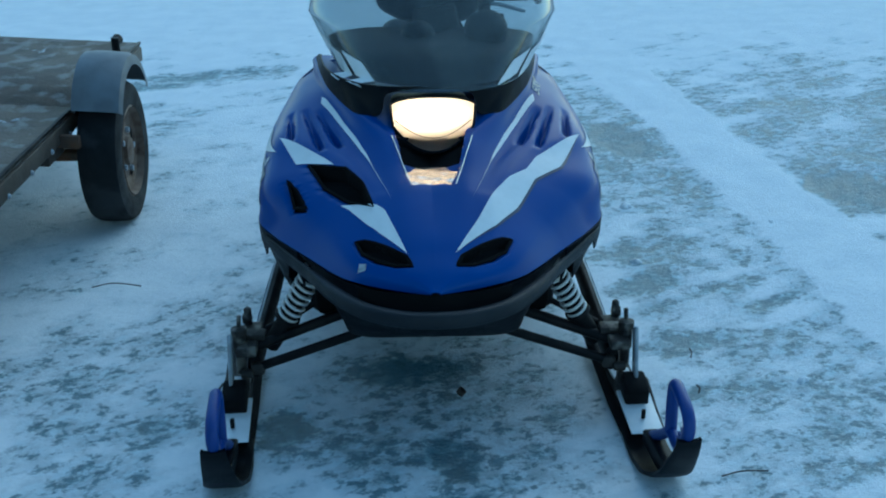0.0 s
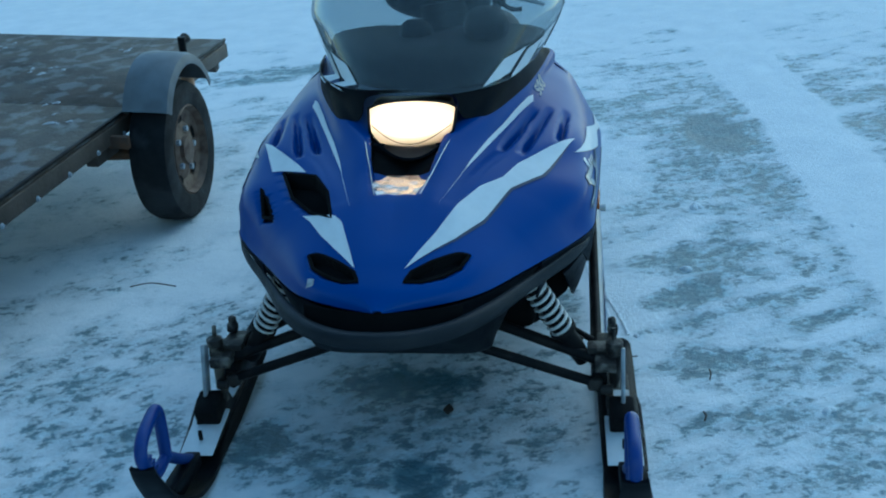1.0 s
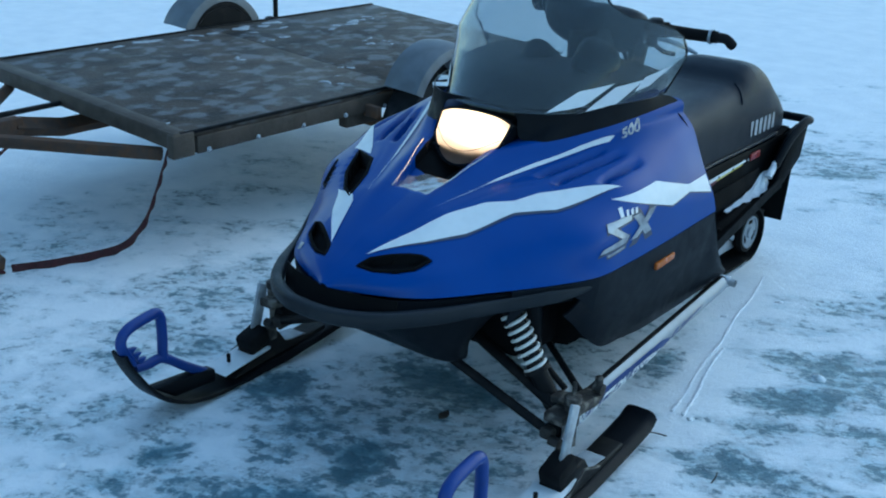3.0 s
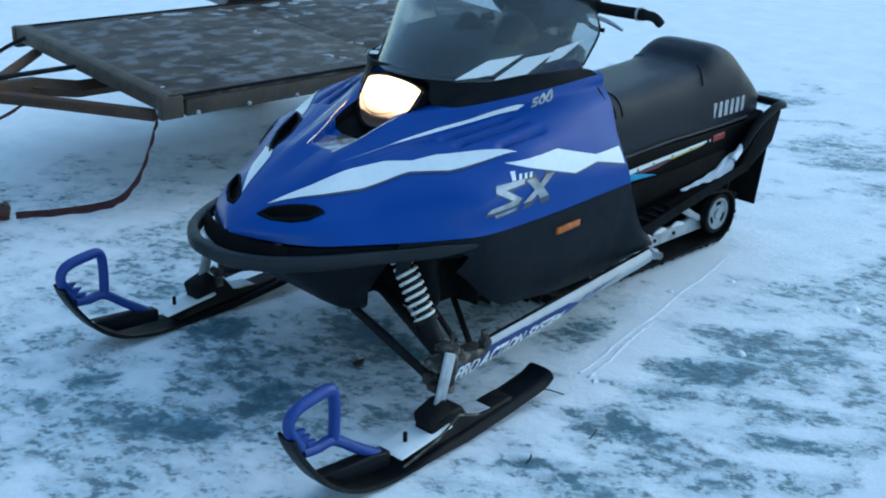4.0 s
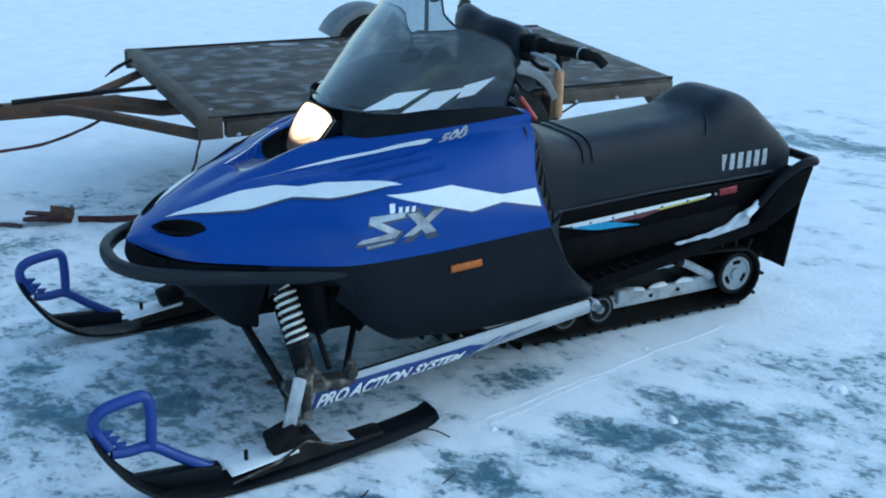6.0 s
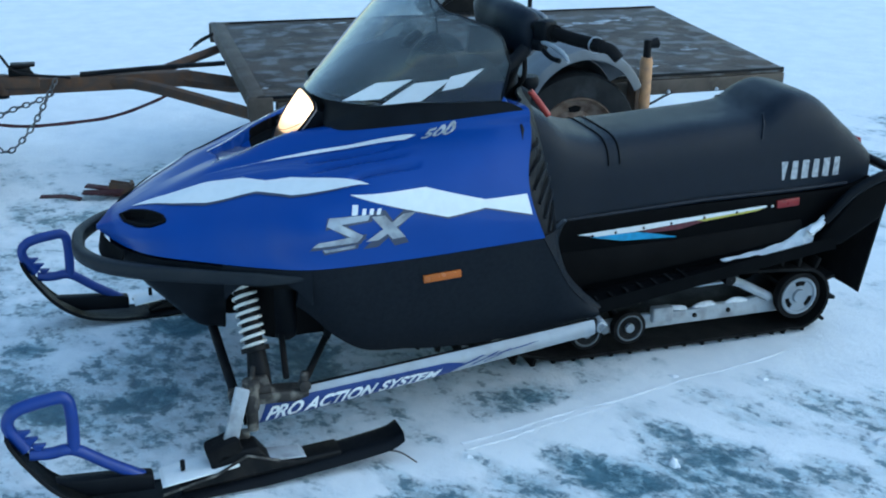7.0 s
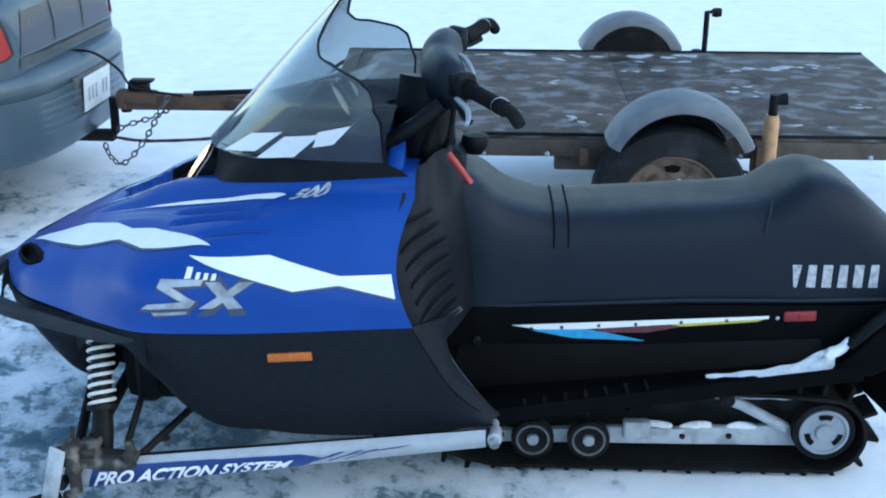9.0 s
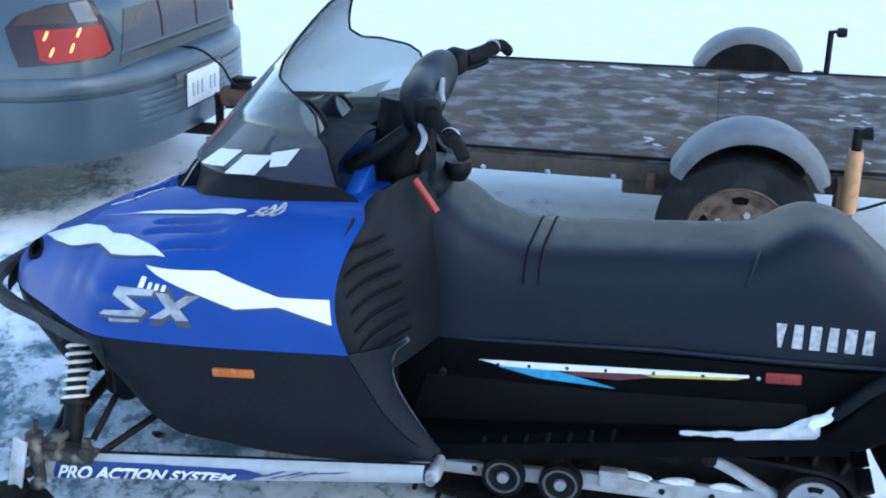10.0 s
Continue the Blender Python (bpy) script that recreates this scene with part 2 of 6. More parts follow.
def tube(path, r, n=10, closed=False, flat=1.0):
    """A round bar along a path; r may be one radius or one for each point."""
    p = [Vector(q) for q in path]
    rs = r if isinstance(r, (list, tuple)) else [r] * len(p)
    up, rows = None, []
    for i, q in enumerate(p):
        d = (p[(i + 1) % len(p)] - p[i - 1]) if closed or 0 < i < len(p) - 1 else (p[1] - p[0] if i == 0 else p[-1] - p[-2])
        d.normalize()
        if up is None:
            up = Vector((0, 0, 1)) if abs(d.z) < 0.9 else Vector((1, 0, 0))
        up = (up - d * up.dot(d)).normalized()
        side = d.cross(up)
        rows.append([tuple(q + (up * math.sin(a) + side * math.cos(a) * flat) * rs[i]) for a in (2 * math.pi * k / n for k in range(n))])
    if closed:
        rows.append(rows[0])
    v, f = grid(rows, wrap=True)
    if not closed:
        f += [tuple(reversed(range(n))), tuple(range(len(v) - n, len(v)))]
    return v, f


def curve(points, n=8):
    """A smooth line through the points (Catmull-Rom)."""
    p = [np.array(q, float) for q in points]
    p = [2 * p[0] - p[1]] + p + [2 * p[-1] - p[-2]]
    out = []
    for i in range(1, len(p) - 2):
        for k in range(n):
            t = k / n
            a, b, c, d = p[i - 1:i + 3]
            out.append(0.5 * (2 * b + (c - a) * t + (2 * a - 5 * b + 4 * c - d) * t * t + (3 * b - a - 3 * c + d) * t ** 3))
    return out + [p[-2]]


def lathe(profile, centre, axis="x", n=24):
    """A turned body: (radius, height) pairs round an axis through the centre."""
    rows = []
    for r, h in profile:
        row = []
        for k in range(n):
            a = 2 * math.pi * k / n
            c, s = r * math.cos(a), r * math.sin(a)
            row.append({"x": (h, c, s), "y": (c, h, s), "z": (c, s, h)}[axis])
        rows.append([tuple(np.add(q, centre)) for q in row])
    return grid(rows, wrap=True)


def box(c, s, bevel=0.004, turn=(0, 0, 0)):
    bm = bmesh.new()
    bmesh.ops.create_cube(bm, size=1.0, matrix=pose(*c, *turn) @ Matrix.Diagonal((*s, 1)))
    if bevel:
        bmesh.ops.bevel(bm, geom=bm.edges[:], offset=min(bevel, 0.45 * min(s)), segments=2, affect="EDGES", profile=0.5)
    return taken(bm)


def taken(bm):
    bm.verts.index_update()
    out = [tuple(v.co) for v in bm.verts], [tuple(v.index for v in f.verts) for f in bm.faces]
    bm.free()
    return out


def prism(poly, axis, a, b, bevel=0.003):
    """A flat outline, given in the two other axes, drawn out from a to b along the axis, with softened edges."""
    bm = bmesh.new()
    at = {"x": lambda u, v, h: (h, u, v), "y": lambda u, v, h: (u, h, v), "z": lambda u, v, h: (u, v, h)}[axis]
    low, high = [bm.verts.new(at(u, v, a)) for u, v in poly], [bm.verts.new(at(u, v, b)) for u, v in poly]
    bm.faces.new(low)
    bm.faces.new(list(reversed(high)))
    k = len(poly)
    for i in range(k):
        bm.faces.new((low[i], high[i], high[(i + 1) % k], low[(i + 1) % k]))
    bmesh.ops.recalc_face_normals(bm, faces=bm.faces[:])
    if bevel:
        bmesh.ops.bevel(bm, geom=bm.edges[:], offset=bevel, segments=2, affect="EDGES", profile=0.5)
    return taken(bm)


def joined(*parts):
    v, f = [], []
    for pv, pf in parts:
        k = len(v)
        v += pv
        f += [tuple(i + k for i in a) for a in pf]
    return v, f


def flip(shape):
    """The mirror image across x = 0."""
    return [(-x, y, z) for x, y, z in shape[0]], [tuple(reversed(a)) for a in shape[1]]


def part(name, shape, mat, parent=None, label="", smooth=45, kind=""):
    me = bpy.data.meshes.new(name)
    me.from_pydata([tuple(v) for v in shape[0]], [], shape[1])
    bm = bmesh.new()
    bm.from_mesh(me)
    bmesh.ops.recalc_face_normals(bm, faces=bm.faces[:])
    for e in bm.edges:
        e.smooth = len(e.link_faces) == 2 and e.calc_face_angle(0) < radians(smooth)
    for fc in bm.faces:
        fc.smooth = True
    bm.to_mesh(me)
    bm.free()
    me.materials.append(mat)
    ob = new(name, me)
    if parent:
        ob.parent = parent
    return tagged(ob, label, kind=kind)


def thing(name, m, label, category, group=""):
    ob = new(name)
    ob.empty_display_size = 0.1
    ob.matrix_world = m
    return tagged(ob, label, category, group)


def both(name, shape, mat, parent, label=""):
    """A part and its mirror image."""
    return part(name, shape, mat, parent, label), part(name, flip(shape), mat, parent, label)

# ---- ground: one sheet, fine near the sled and coarse towards the horizon ----
def spread(lo, hi, step, far):
    inner = list(np.arange(lo, hi + 1e-6, step))
    left, right, d = [], [], step
    while (left[-1] if left else lo) > -far:
        d *= 1.35
        left.append((left[-1] if left else lo) - d)
        right.append((right[-1] if right else hi) + d)
    return np.array(left[::-1] + inner + right)


# icy bare patches, and last the painted shade under the car: centre x, y, half length along the turn, half width, turn
# in degrees, strength
ICE_AND_SHADE = [(.2, 3.05, .55, .6, 0, .54), (.15, 2.45, .6, .4, 0, .42), (.2, 4.0, .3, .7, 0, .4),
       (.17, 3.31, .26, .13, 2, .95), (-.2, 3.03, .09, .13, 10, .9), (.24, 2.85, .10, .17, 7, 1.0), (.54, 3.05, .08, .1, 26, .8), (.23, 2.56, .17, .085, 40, .95), (-.22, 2.98, .1, .08, 76, .85), (-.16, 2.51, .1, .07, 91, .9), (-.14, 2.35, .08, .06, 59, .8),
       (.95, 3.72, .24, .085, 35, .70), (.96, 3.91, .26, .11, 34, .70), (1.0, 4.23, .36, .17, 36, .66), (.98, 3.46, .2, .1, 26, .64), (1.17, 3.88, .14, .05, 40, .7), (1.24, 4.11, .09, .05, 40, .66), (1.39, 3.76, .14, .05, 31, .74), (1.43, 3.58, .14, .05, 37, .66), (.96, 3.14, .12, .04, 52, .55),
       # the last entry of this line is a broad general darkening beside the sled
       (.84, 4.45, .12, .04, 57, .66), (1.1, 4.52, .15, .11, 17, .55), (1.02, 3.47, .1, .05, 19, .7), (.82, 4.06, .12, .035, 75, .62), (.54, 3.84, .17, .11, 79, .55), (1.14, 4.17, .42, .32, 20, .45), (1.41, 3.55, .18, .08, 24, .6), (.91, 3.67, .15, .07, 13, .6), (1.2, 3.1, .5, .5, 20, .40), (.72, 4.45, .4, .6, 22, .36),
       (1.2, 5.68, .17, .40, 10, 1.1), (1.05, 5.3, .16, .2, 20, .6), (1.0, 4.75, .4, .2, 22, .45), (.62, 4.95, .22, .1, 22, .45), (2.08, 4.9, .24, .42, 5, 1.0), (2.25, 6.29, .4, .35, 0, .55), (2.55, 7.1, .5, .5, 20, .4), (2.5, 4.2, .5, .3, 20, .4), (.7, 6.1, .35, .3, 20, .35),
       (-1.05, 7.21, .55, .17, 14, .8), (-1.5, 6.9, .4, .13, 10, .6), (.1, 6.5, .35, .4, 0, .4),
       # (-1.75, 1.25) paints the car's shade into the snow colour
       (-.75, 2.95, .35, .4, 0, .40), (-.9, 3.3, .3, .2, 0, .42), (-.6, 3.6, .3, .4, 0, .3), (-1.5, 4.5, .5, .9, 0, .15), (-.75, 2.2, .55, .6, 10, .36), (-.2, 1.7, .5, .4, 0, .35), (-1.5, 2.6, .4, .3, 0, .3), (-1.75, 1.25, .6, .6, 0, 1.0)]


def ice_and_shade_at(x, y):
    w = 0.12 + 0.08 * min(1.0, max(0.0, (0.9 - x) / 0.6)) * min(1.0, max(0.0, (4.6 - y) / 0.8))
    w += (0.22 + .14 * min(1.0, max(0.0, (y - 4.4) / .6))) * min(1.0, max(0.0, (x - 0.6) / 0.4)) * min(1.0, max(0.0, (8.2 - y) / 2))
    for cx, cy, hw, hl, turn, k in ICE_AND_SHADE:
        c, s = math.cos(radians(turn)), math.sin(radians(turn))
        u, v = ((x - cx) * c + (y - cy) * s) / hw, (-(x - cx) * s + (y - cy) * c) / hl
        w = max(w, k * max(0.0, min(1.0, 1.6 - 1.2 * math.hypot(u, v))))
    # a swept strip beside the sled
    t = max(0.0, min(1.0, (y - 3.4) / 1.5))
    w -= 0.3 * max(0.0, min(1.0, 1.6 - abs(x - (0.84 - 0.26 * t)) / (0.07 + 0.13 * t))) * min(1.0, max(0.0, (y - 3.2) * 3)) * min(1.0, max(0.0, (5.8 - y) * 2))
    # a clean band of packed snow runs past the sled, and the open field beyond the trailer is clean
    mid_x = float(np.interp(y, [2, 3, 4, 4.45, 4.94, 5.83, 6.79, 7.92, 9], [1.98, 1.85, 1.765, 1.735, 1.672, 1.605, 1.472, 1.35, 1.30]))
    w -= 1.0 * min(1.0, max(0.0, 2.1 - 1.3 * abs(x - mid_x) / .14))
    w -= 0.5 * min(1.0, max(0.0, -1.9 - x))
    w -= 0.3 * min(1.0, max(0.0, (y - 6.5) / 3))
    return w


xs, ys = spread(-3.2, 3.2, 0.035, 320), spread(0.6, 8.0, 0.035, 320)
gv, ice, sweep = [], [], []
for y in ys:
    for x in xs:
        near = max(0.0, 1 - max(abs(x) - 3.2, abs(y - 4.3) - 3.7, 0) / 3)
        w = ice_and_shade_at(x, y) * near - 0.3 * (1 - near)
        h = 0.0
        if near > 0:
            n1 = noise.noise((x * 1.3, y * 1.1, 3.1))
            n2 = noise.noise((x * 6.0, y * 4.5, 7.7))
            n3 = noise.noise((x * 19, y * 15, 1.7))
            w = w + 0.10 * n1 + 0.18 * n2 * (0.35 + w) + 0.12 * n3 * (0.35 + w)
            h = near * (0.010 * n1 + 0.006 * n2 + 0.003 * n3 - 0.012 * max(0.0, min(1.0, w)))
            if abs(x - 0.2) < 0.85 and 2.4 < y < 5.2:
                h = min(h, -0.001)
        else:
            h = 0.15 * noise.noise((x * 0.05, y * 0.05, 2.0)) * min(1.0, (abs(x) + abs(y)) / 40)
        gv.append((x, y, h))
        ice.append(max(-0.8, min(1.0, w)))
        sweep.append(max(.22, min(1.0, (x - .45) / .35, 1.0 if y > 0 else 0.0), min(1.0, (y - 5.2) / .8)))
k = len(xs)
gf = [(j * k + i, j * k + i + 1, (j + 1) * k + i + 1, (j + 1) * k + i) for j in range(len(ys) - 1) for i in range(k - 1)]
me = bpy.data.meshes.new("ground")
me.from_pydata(gv, [], gf)
me.attributes.new("ice", "FLOAT", "POINT").data.foreach_set("value", ice)
me.attributes.new("sweep", "FLOAT", "POINT").data.foreach_set("value", sweep)
me.polygons.foreach_set("use_smooth", [True] * len(gf))


def ground_material():
    m = bpy.data.materials.new("trodden_snow_and_ice")
    m.use_nodes = True
    nt = m.node_tree
    b = nt.nodes["Principled BSDF"]
    tc = nt.nodes.new("ShaderNodeTexCoord")
    at = nt.nodes.new("ShaderNodeAttribute")
    at.attribute_name = "ice"
    sw = nt.nodes.new("ShaderNodeAttribute")
    sw.attribute_name = "sweep"

    def tex(s, d=6, rough=0.6, stretch=None):
        n = nt.nodes.new("ShaderNodeTexNoise")
        n.inputs["Scale"].default_value, n.inputs["Detail"].default_value, n.inputs["Roughness"].default_value = s, d, rough
        if stretch:
            mp = nt.nodes.new("ShaderNodeMapping")
            mp.vector_type = "TEXTURE"
            mp.inputs["Scale"].default_value = tuple(1 / c for c in stretch)
            mp.inputs["Rotation"].default_value = (0, 0, radians(32))
            nt.links.new(tc.outputs["Object"], mp.inputs[0])
            nt.links.new(mp.outputs[0], n.inputs["Vector"])
        else:
            nt.links.new(tc.outputs["Object"], n.inputs["Vector"])
        return n.outputs[0]

    def maths(op, a, c):
        n = nt.nodes.new("ShaderNodeMath")
        n.operation = op
        for sock, v in zip(n.inputs, (a, c)):
            if isinstance(v, (int, float)):
                sock.default_value = v
            else:
                nt.links.new(v, sock)
        return n.outputs[0]

    def ranged(src, lo, hi, a=0.0, c=1.0):
        r = nt.nodes.new("ShaderNodeMapRange")
        for s, v in zip((r.inputs[1], r.inputs[2], r.inputs[3], r.inputs[4]), (lo, hi, a, c)):
            s.default_value = v
        nt.links.new(src, r.inputs[0])
        return r.outputs[0]

    def mix(fac, a, c):
        mx = nt.nodes.new("ShaderNodeMix")
        mx.data_type = "RGBA"
        nt.links.new(fac, mx.inputs[0])
        for sock, v in ((mx.inputs[6], a), (mx.inputs[7], c)):
            if isinstance(v, tuple):
                sock.default_value = (*v, 1)
            else:
                nt.links.new(v, sock)
        return mx.outputs[2]

    # wind-swept streaks lay soft drifts over the thin, dirty snow; specks of bare ice break through it
    streak = tex(1.0, 6, 0.62, (2.0, 6.0, 1))
    cloud = tex(3.2, 6, 0.6)
    mottle = tex(7.5, 7, 0.62)
    swept = maths("ADD", maths("MULTIPLY", maths("MULTIPLY", maths("SUBTRACT", streak, 0.5), sw.outputs["Fac"]), 1.6), maths("MULTIPLY", maths("SUBTRACT", cloud, 0.5), 1.1))
    swept = maths("ADD", swept, maths("MULTIPLY", maths("SUBTRACT", mottle, 0.5), 0.9))
    thin = ranged(maths("ADD", at.outputs["Fac"], swept), 0.12, 0.80)
    crumb = maths("ADD", maths("MULTIPLY", tex(17, 5, 0.64, (1.0, 1.3, 1)), 0.66), maths("MULTIPLY", tex(48, 4, 0.6), 0.34))
    speck = ranged(maths("ADD", crumb, maths("MULTIPLY", thin, 0.12)), 0.545, 0.635)
    speck = maths("MULTIPLY", speck, ranged(thin, 0.04, 0.34))
    mask = ranged(maths("ADD", maths("MULTIPLY", thin, 0.55), maths("MULTIPLY", speck, 0.6)), 0.0, 1.0)
    snow = mix(ranged(tex(5, 8, 0.65), 0.35, 0.68), (0.86, 0.88, 0.90), (0.76, 0.79, 0.825))
    icec = mix(ranged(tex(17, 6, 0.66, (1.0, 1.4, 1)), 0.41, 0.60), (0.076, 0.170, 0.212), (0.41, 0.57, 0.64))
    dark = mix(ranged(tex(30, 6, 0.7), 0.4, 0.6), (0.020, 0.075, 0.110), (0.066, 0.152, 0.200))
    deep = ranged(maths("ADD", at.outputs["Fac"], maths("MULTIPLY", maths("SUBTRACT", mottle, 0.5), 0.8)), 0.62, 0.98, 0.0, 0.85)
    icec = mix(deep, icec, mix(ranged(tex(11, 5, 0.6), 0.38, 0.62), (0.028, 0.093, 0.128), (0.092, 0.205, 0.258)))
    col = mix(maths("MULTIPLY", speck, 0.82), mix(maths("MULTIPLY", thin, 0.94), snow, icec), dark)
    nt.links.new(col, b.inputs["Base Color"])
    nt.links.new(ranged(mask, 0, 1, 0.85, 0.42), b.inputs["Roughness"])
    bp = nt.nodes.new("ShaderNodeBump")
    bp.inputs["Strength"].default_value, bp.inputs["Distance"].default_value = 0.45, 0.014
    hgt = maths("SUBTRACT", maths("ADD", maths("MULTIPLY", tex(34, 8, 0.7), 1.0), maths("MULTIPLY", tex(110, 4), 0.35)), maths("MULTIPLY", mask, 0.7))
    nt.links.new(hgt, bp.inputs["Height"])
    nt.links.new(bp.outputs[0], b.inputs["Normal"])
    return m


ground = new("ground", me)
me.materials.append(ground_material())
tagged(ground, "trodden snow and grey ice on a driveway, clean snow field beyond", "ground", kind="structure")

# ---- snowmobile, in its own frame: x to the rider's left, y to the rear, z up ----
sled = thing("snowmobile", pose(0.2, 3.19, 0), "blue and black snowmobile with white stripes, headlight lit, on icy snow", "snowmobile")

# hood: seven rails run from nose to rear on each side; each row is y and the (x, z) of the rails from the crest to the lower edge
HOOD = [
    (-0.432, (0, .506), (.003, .5058), (.006, .505), (.007, .5048), (.008, .5045), (.009, .504), (.009, .503)),
    (-0.418, (0, .516), (.010, .516), (.018, .515), (.021, .514), (.024, .512), (.03, .507), (.03, .499)),
    (-0.385, (0, .543), (.03, .542), (.055, .539), (.068, .536), (.08, .531), (.105, .516), (.11, .497)),
    (-0.34, (0, .568), (.045, .566), (.085, .560), (.105, .555), (.125, .548), (.172, .526), (.19, .496)),
    (-0.285, (0, .598), (.06, .596), (.11, .588), (.135, .582), (.158, .574), (.215, .545), (.249, .496)),
    (-0.17, (0, .645), (.07, .652), (.112, .647), (.14, .642), (.17, .632), (.27, .578), (.332, .499)),
    (-0.12, (0, .664), (.08, .674), (.118, .665), (.155, .658), (.19, .647), (.305, .59), (.37, .502)),
    (-0.045, (0, .682), (.09, .702), (.145, .684), (.185, .680), (.228, .670), (.365, .608), (.426, .508)),
    (0.055, (0, .705), (.10, .748), (.184, .708), (.235, .702), (.288, .690), (.445, .625), (.476, .513)),
    (0.2, (0, .74), (.185, .785), (.24, .743), (.345, .726), (.42, .702), (.472, .635), (.484, .516)),
    (0.37, (0, .78), (.25, .815), (.307, .785), (.386, .751), (.449, .703), (.482, .63), (.488, .524)),
    (0.52, (0, .79), (.29, .833), (.345, .797), (.406, .760), (.458, .691), (.486, .61), (.49, .534)),
    (0.66, (0, .80), (.32, .845), (.36, .806), (.408, .763), (.461, .668), (.488, .60), (.492, .543)),
]


def rails(table, rows=120):
    """Smooth rails through the table: an array (rows, rails, 3)."""
    out = []
    for r in range(1, len(table[0])):
        out.append(curve([(row[r][0], row[0], row[r][1]) for row in table], rows // (len(table) - 1)))
    return np.array(out).transpose(1, 0, 2)


def rounded(p, n=12):
    """Each row of an array of rails, made into a smooth line of n points a span."""
    return np.array([curve(row, n) for row in p])


half = rounded(rails(HOOD, 264), 18)
# the rear edge curves forward half-way up
for row in half:
    for p in row:
        if p[1] > .45:
            s = min(1.0, max(0.0, (p[2] - .545) / .255))
            p[1] -= .036 * math.sin(math.pi * s) * (p[1] - .45) / .21
hood_pts = np.concatenate([half[:, :0:-1] * np.array([-1, 1, 1]), half], axis=1)

# openings pressed into the hood, outlines in plan (x to the rider's left, y to the rear)
VENT = [(.052, -.373), (.065, -.344), (.108, -.31), (.176, -.268), (.2, -.262), (.183, -.303), (.149, -.333), (.094, -.365)]
INTAKE = [(-.338, .055), (-.229, -.006), (-.179, -.085), (-.15, -.185), (-.221, -.132), (-.289, -.056)]
SLIT = [(-.393, .025), (-.353, -.033), (-.329, -.094), (-.37, -.065)]
TRAY = [(-.105, .11), (-.092, .04), (-.071, -.08), (-.052, -.118), (-.025, -.108), (.025, -.108), (.052, -.118), (.071, -.08), (.095, .04), (.105, .11)]
OPENINGS = [(VENT, .022, 1), ([(-x, y) for x, y in reversed(VENT)], .022, 1), (INTAKE, .04, 1), (SLIT, .025, 1), (TRAY, .030, 1)]


def inside(poly, x, y):
    hit = False
    for (x0, y0), (x1, y1) in zip(poly, poly[1:] + poly[:1]):
        if (y0 > y) != (y1 > y) and x < (x1 - x0) * (y - y0) / (y1 - y0) + x0:
            hit = not hit
    return hit


def nearest_on(poly, x, y):
    best = None
    for (x0, y0), (x1, y1) in zip(poly, poly[1:] + poly[:1]):
        dx, dy = x1 - x0, y1 - y0
        t = max(0.0, min(1.0, ((x - x0) * dx + (y - y0) * dy) / (dx * dx + dy * dy)))
        q = (x0 + dx * t, y0 + dy * t)
        d = math.hypot(q[0] - x, q[1] - y)
        if best is None or d < best[0]:
            best = (d, q)
    return best[1]


flat_pts = hood_pts.copy()
kinds = {}
nr, nc = hood_pts.shape[:2]
for poly, depth, mat_index in OPENINGS:
    lo, hi = np.min(poly, axis=0), np.max(poly, axis=0)
    held = set()
    for i in range(nr):
        for j in range(nc):
            x, y = flat_pts[i, j, :2]
            if lo[0] < x < hi[0] and lo[1] < y < hi[1] and inside(poly, x, y):
                hood_pts[i, j, 2] -= depth
                kinds[i, j] = mat_index if poly is not TRAY or y > .0 else 0
                held.add((i, j))
    # the points just outside are drawn onto the outline, so that the edge runs clean
    for i, j in {(i + a, j + b) for i, j in held for a in (-1, 0, 1) for b in (-1, 0, 1)} - held:
        q = nearest_on(poly, *flat_pts[i, j, :2])
        if math.hypot(q[0] - flat_pts[i, j, 0], q[1] - flat_pts[i, j, 1]) < .012:
            hood_pts[i, j, :2] = q
# three shallow air grooves on each shoulder, deepest in front
GROOVES = [((.251, .112), (.323, .312)), ((.303, .112), (.364, .34)), ((.392, .19), (.405, .36))]
for i in range(nr):
    for j in range(nc):
        x, y = abs(flat_pts[i, j, 0]), flat_pts[i, j, 1]
        for (x0, y0), (x1, y1) in GROOVES if .07 < y < .40 and .2 < x < .45 else ():
            dx, dy = x1 - x0, y1 - y0
            t = ((x - x0) * dx + (y - y0) * dy) / (dx * dx + dy * dy)
            d = abs((x - x0) * dy - (y - y0) * dx) / math.hypot(dx, dy)
            w = max(0.0, 1 - (d / .015) ** 2) * max(0.0, min(1.0, (t + .10) * 4.5)) * max(0.0, 1 - t * t)
            hood_pts[i, j, 2] -= .03 * w
hood_shape = shell(hood_pts, -0.004)
hood = part("hood", hood_shape, BLUE, sled, "glossy blue hood with white stripes", smooth=60)
hood.data.materials.append(HOLE)
for i in range(nr - 1):
    for j in range(nc - 1):
        k = max(kinds.get((i + a, j + b), 0) for a in (0, 1) for b in (0, 1))
        if k:
            for side in (0, (nr - 1) * (nc - 1)):
                hood.data.polygons[side + i * (nc - 1) + j].material_index = k

# belly pan: side panels below the hood's lower edge, and a scoop under the nose
PAN = [  # y, lower edge x, z
    (0.03, .40, .395), (0.07, .405, .36), (0.125, .413, .302), (0.187, .415, .259), (0.24, .415, .246), (0.30, .415, .243), (0.40, .42, .236), (0.55, .42, .236), (0.68, .43, .250), (0.78, .44, .272), (0.84, .45, .288)]
# its hollowed rear edge and the rim of the footwell behind it
REAR_EDGE = curve([(.489, .655, .543), (.485, .693, .474), (.478, .738, .396), (.466, .797, .332), (.452, .84, .302)], 6)
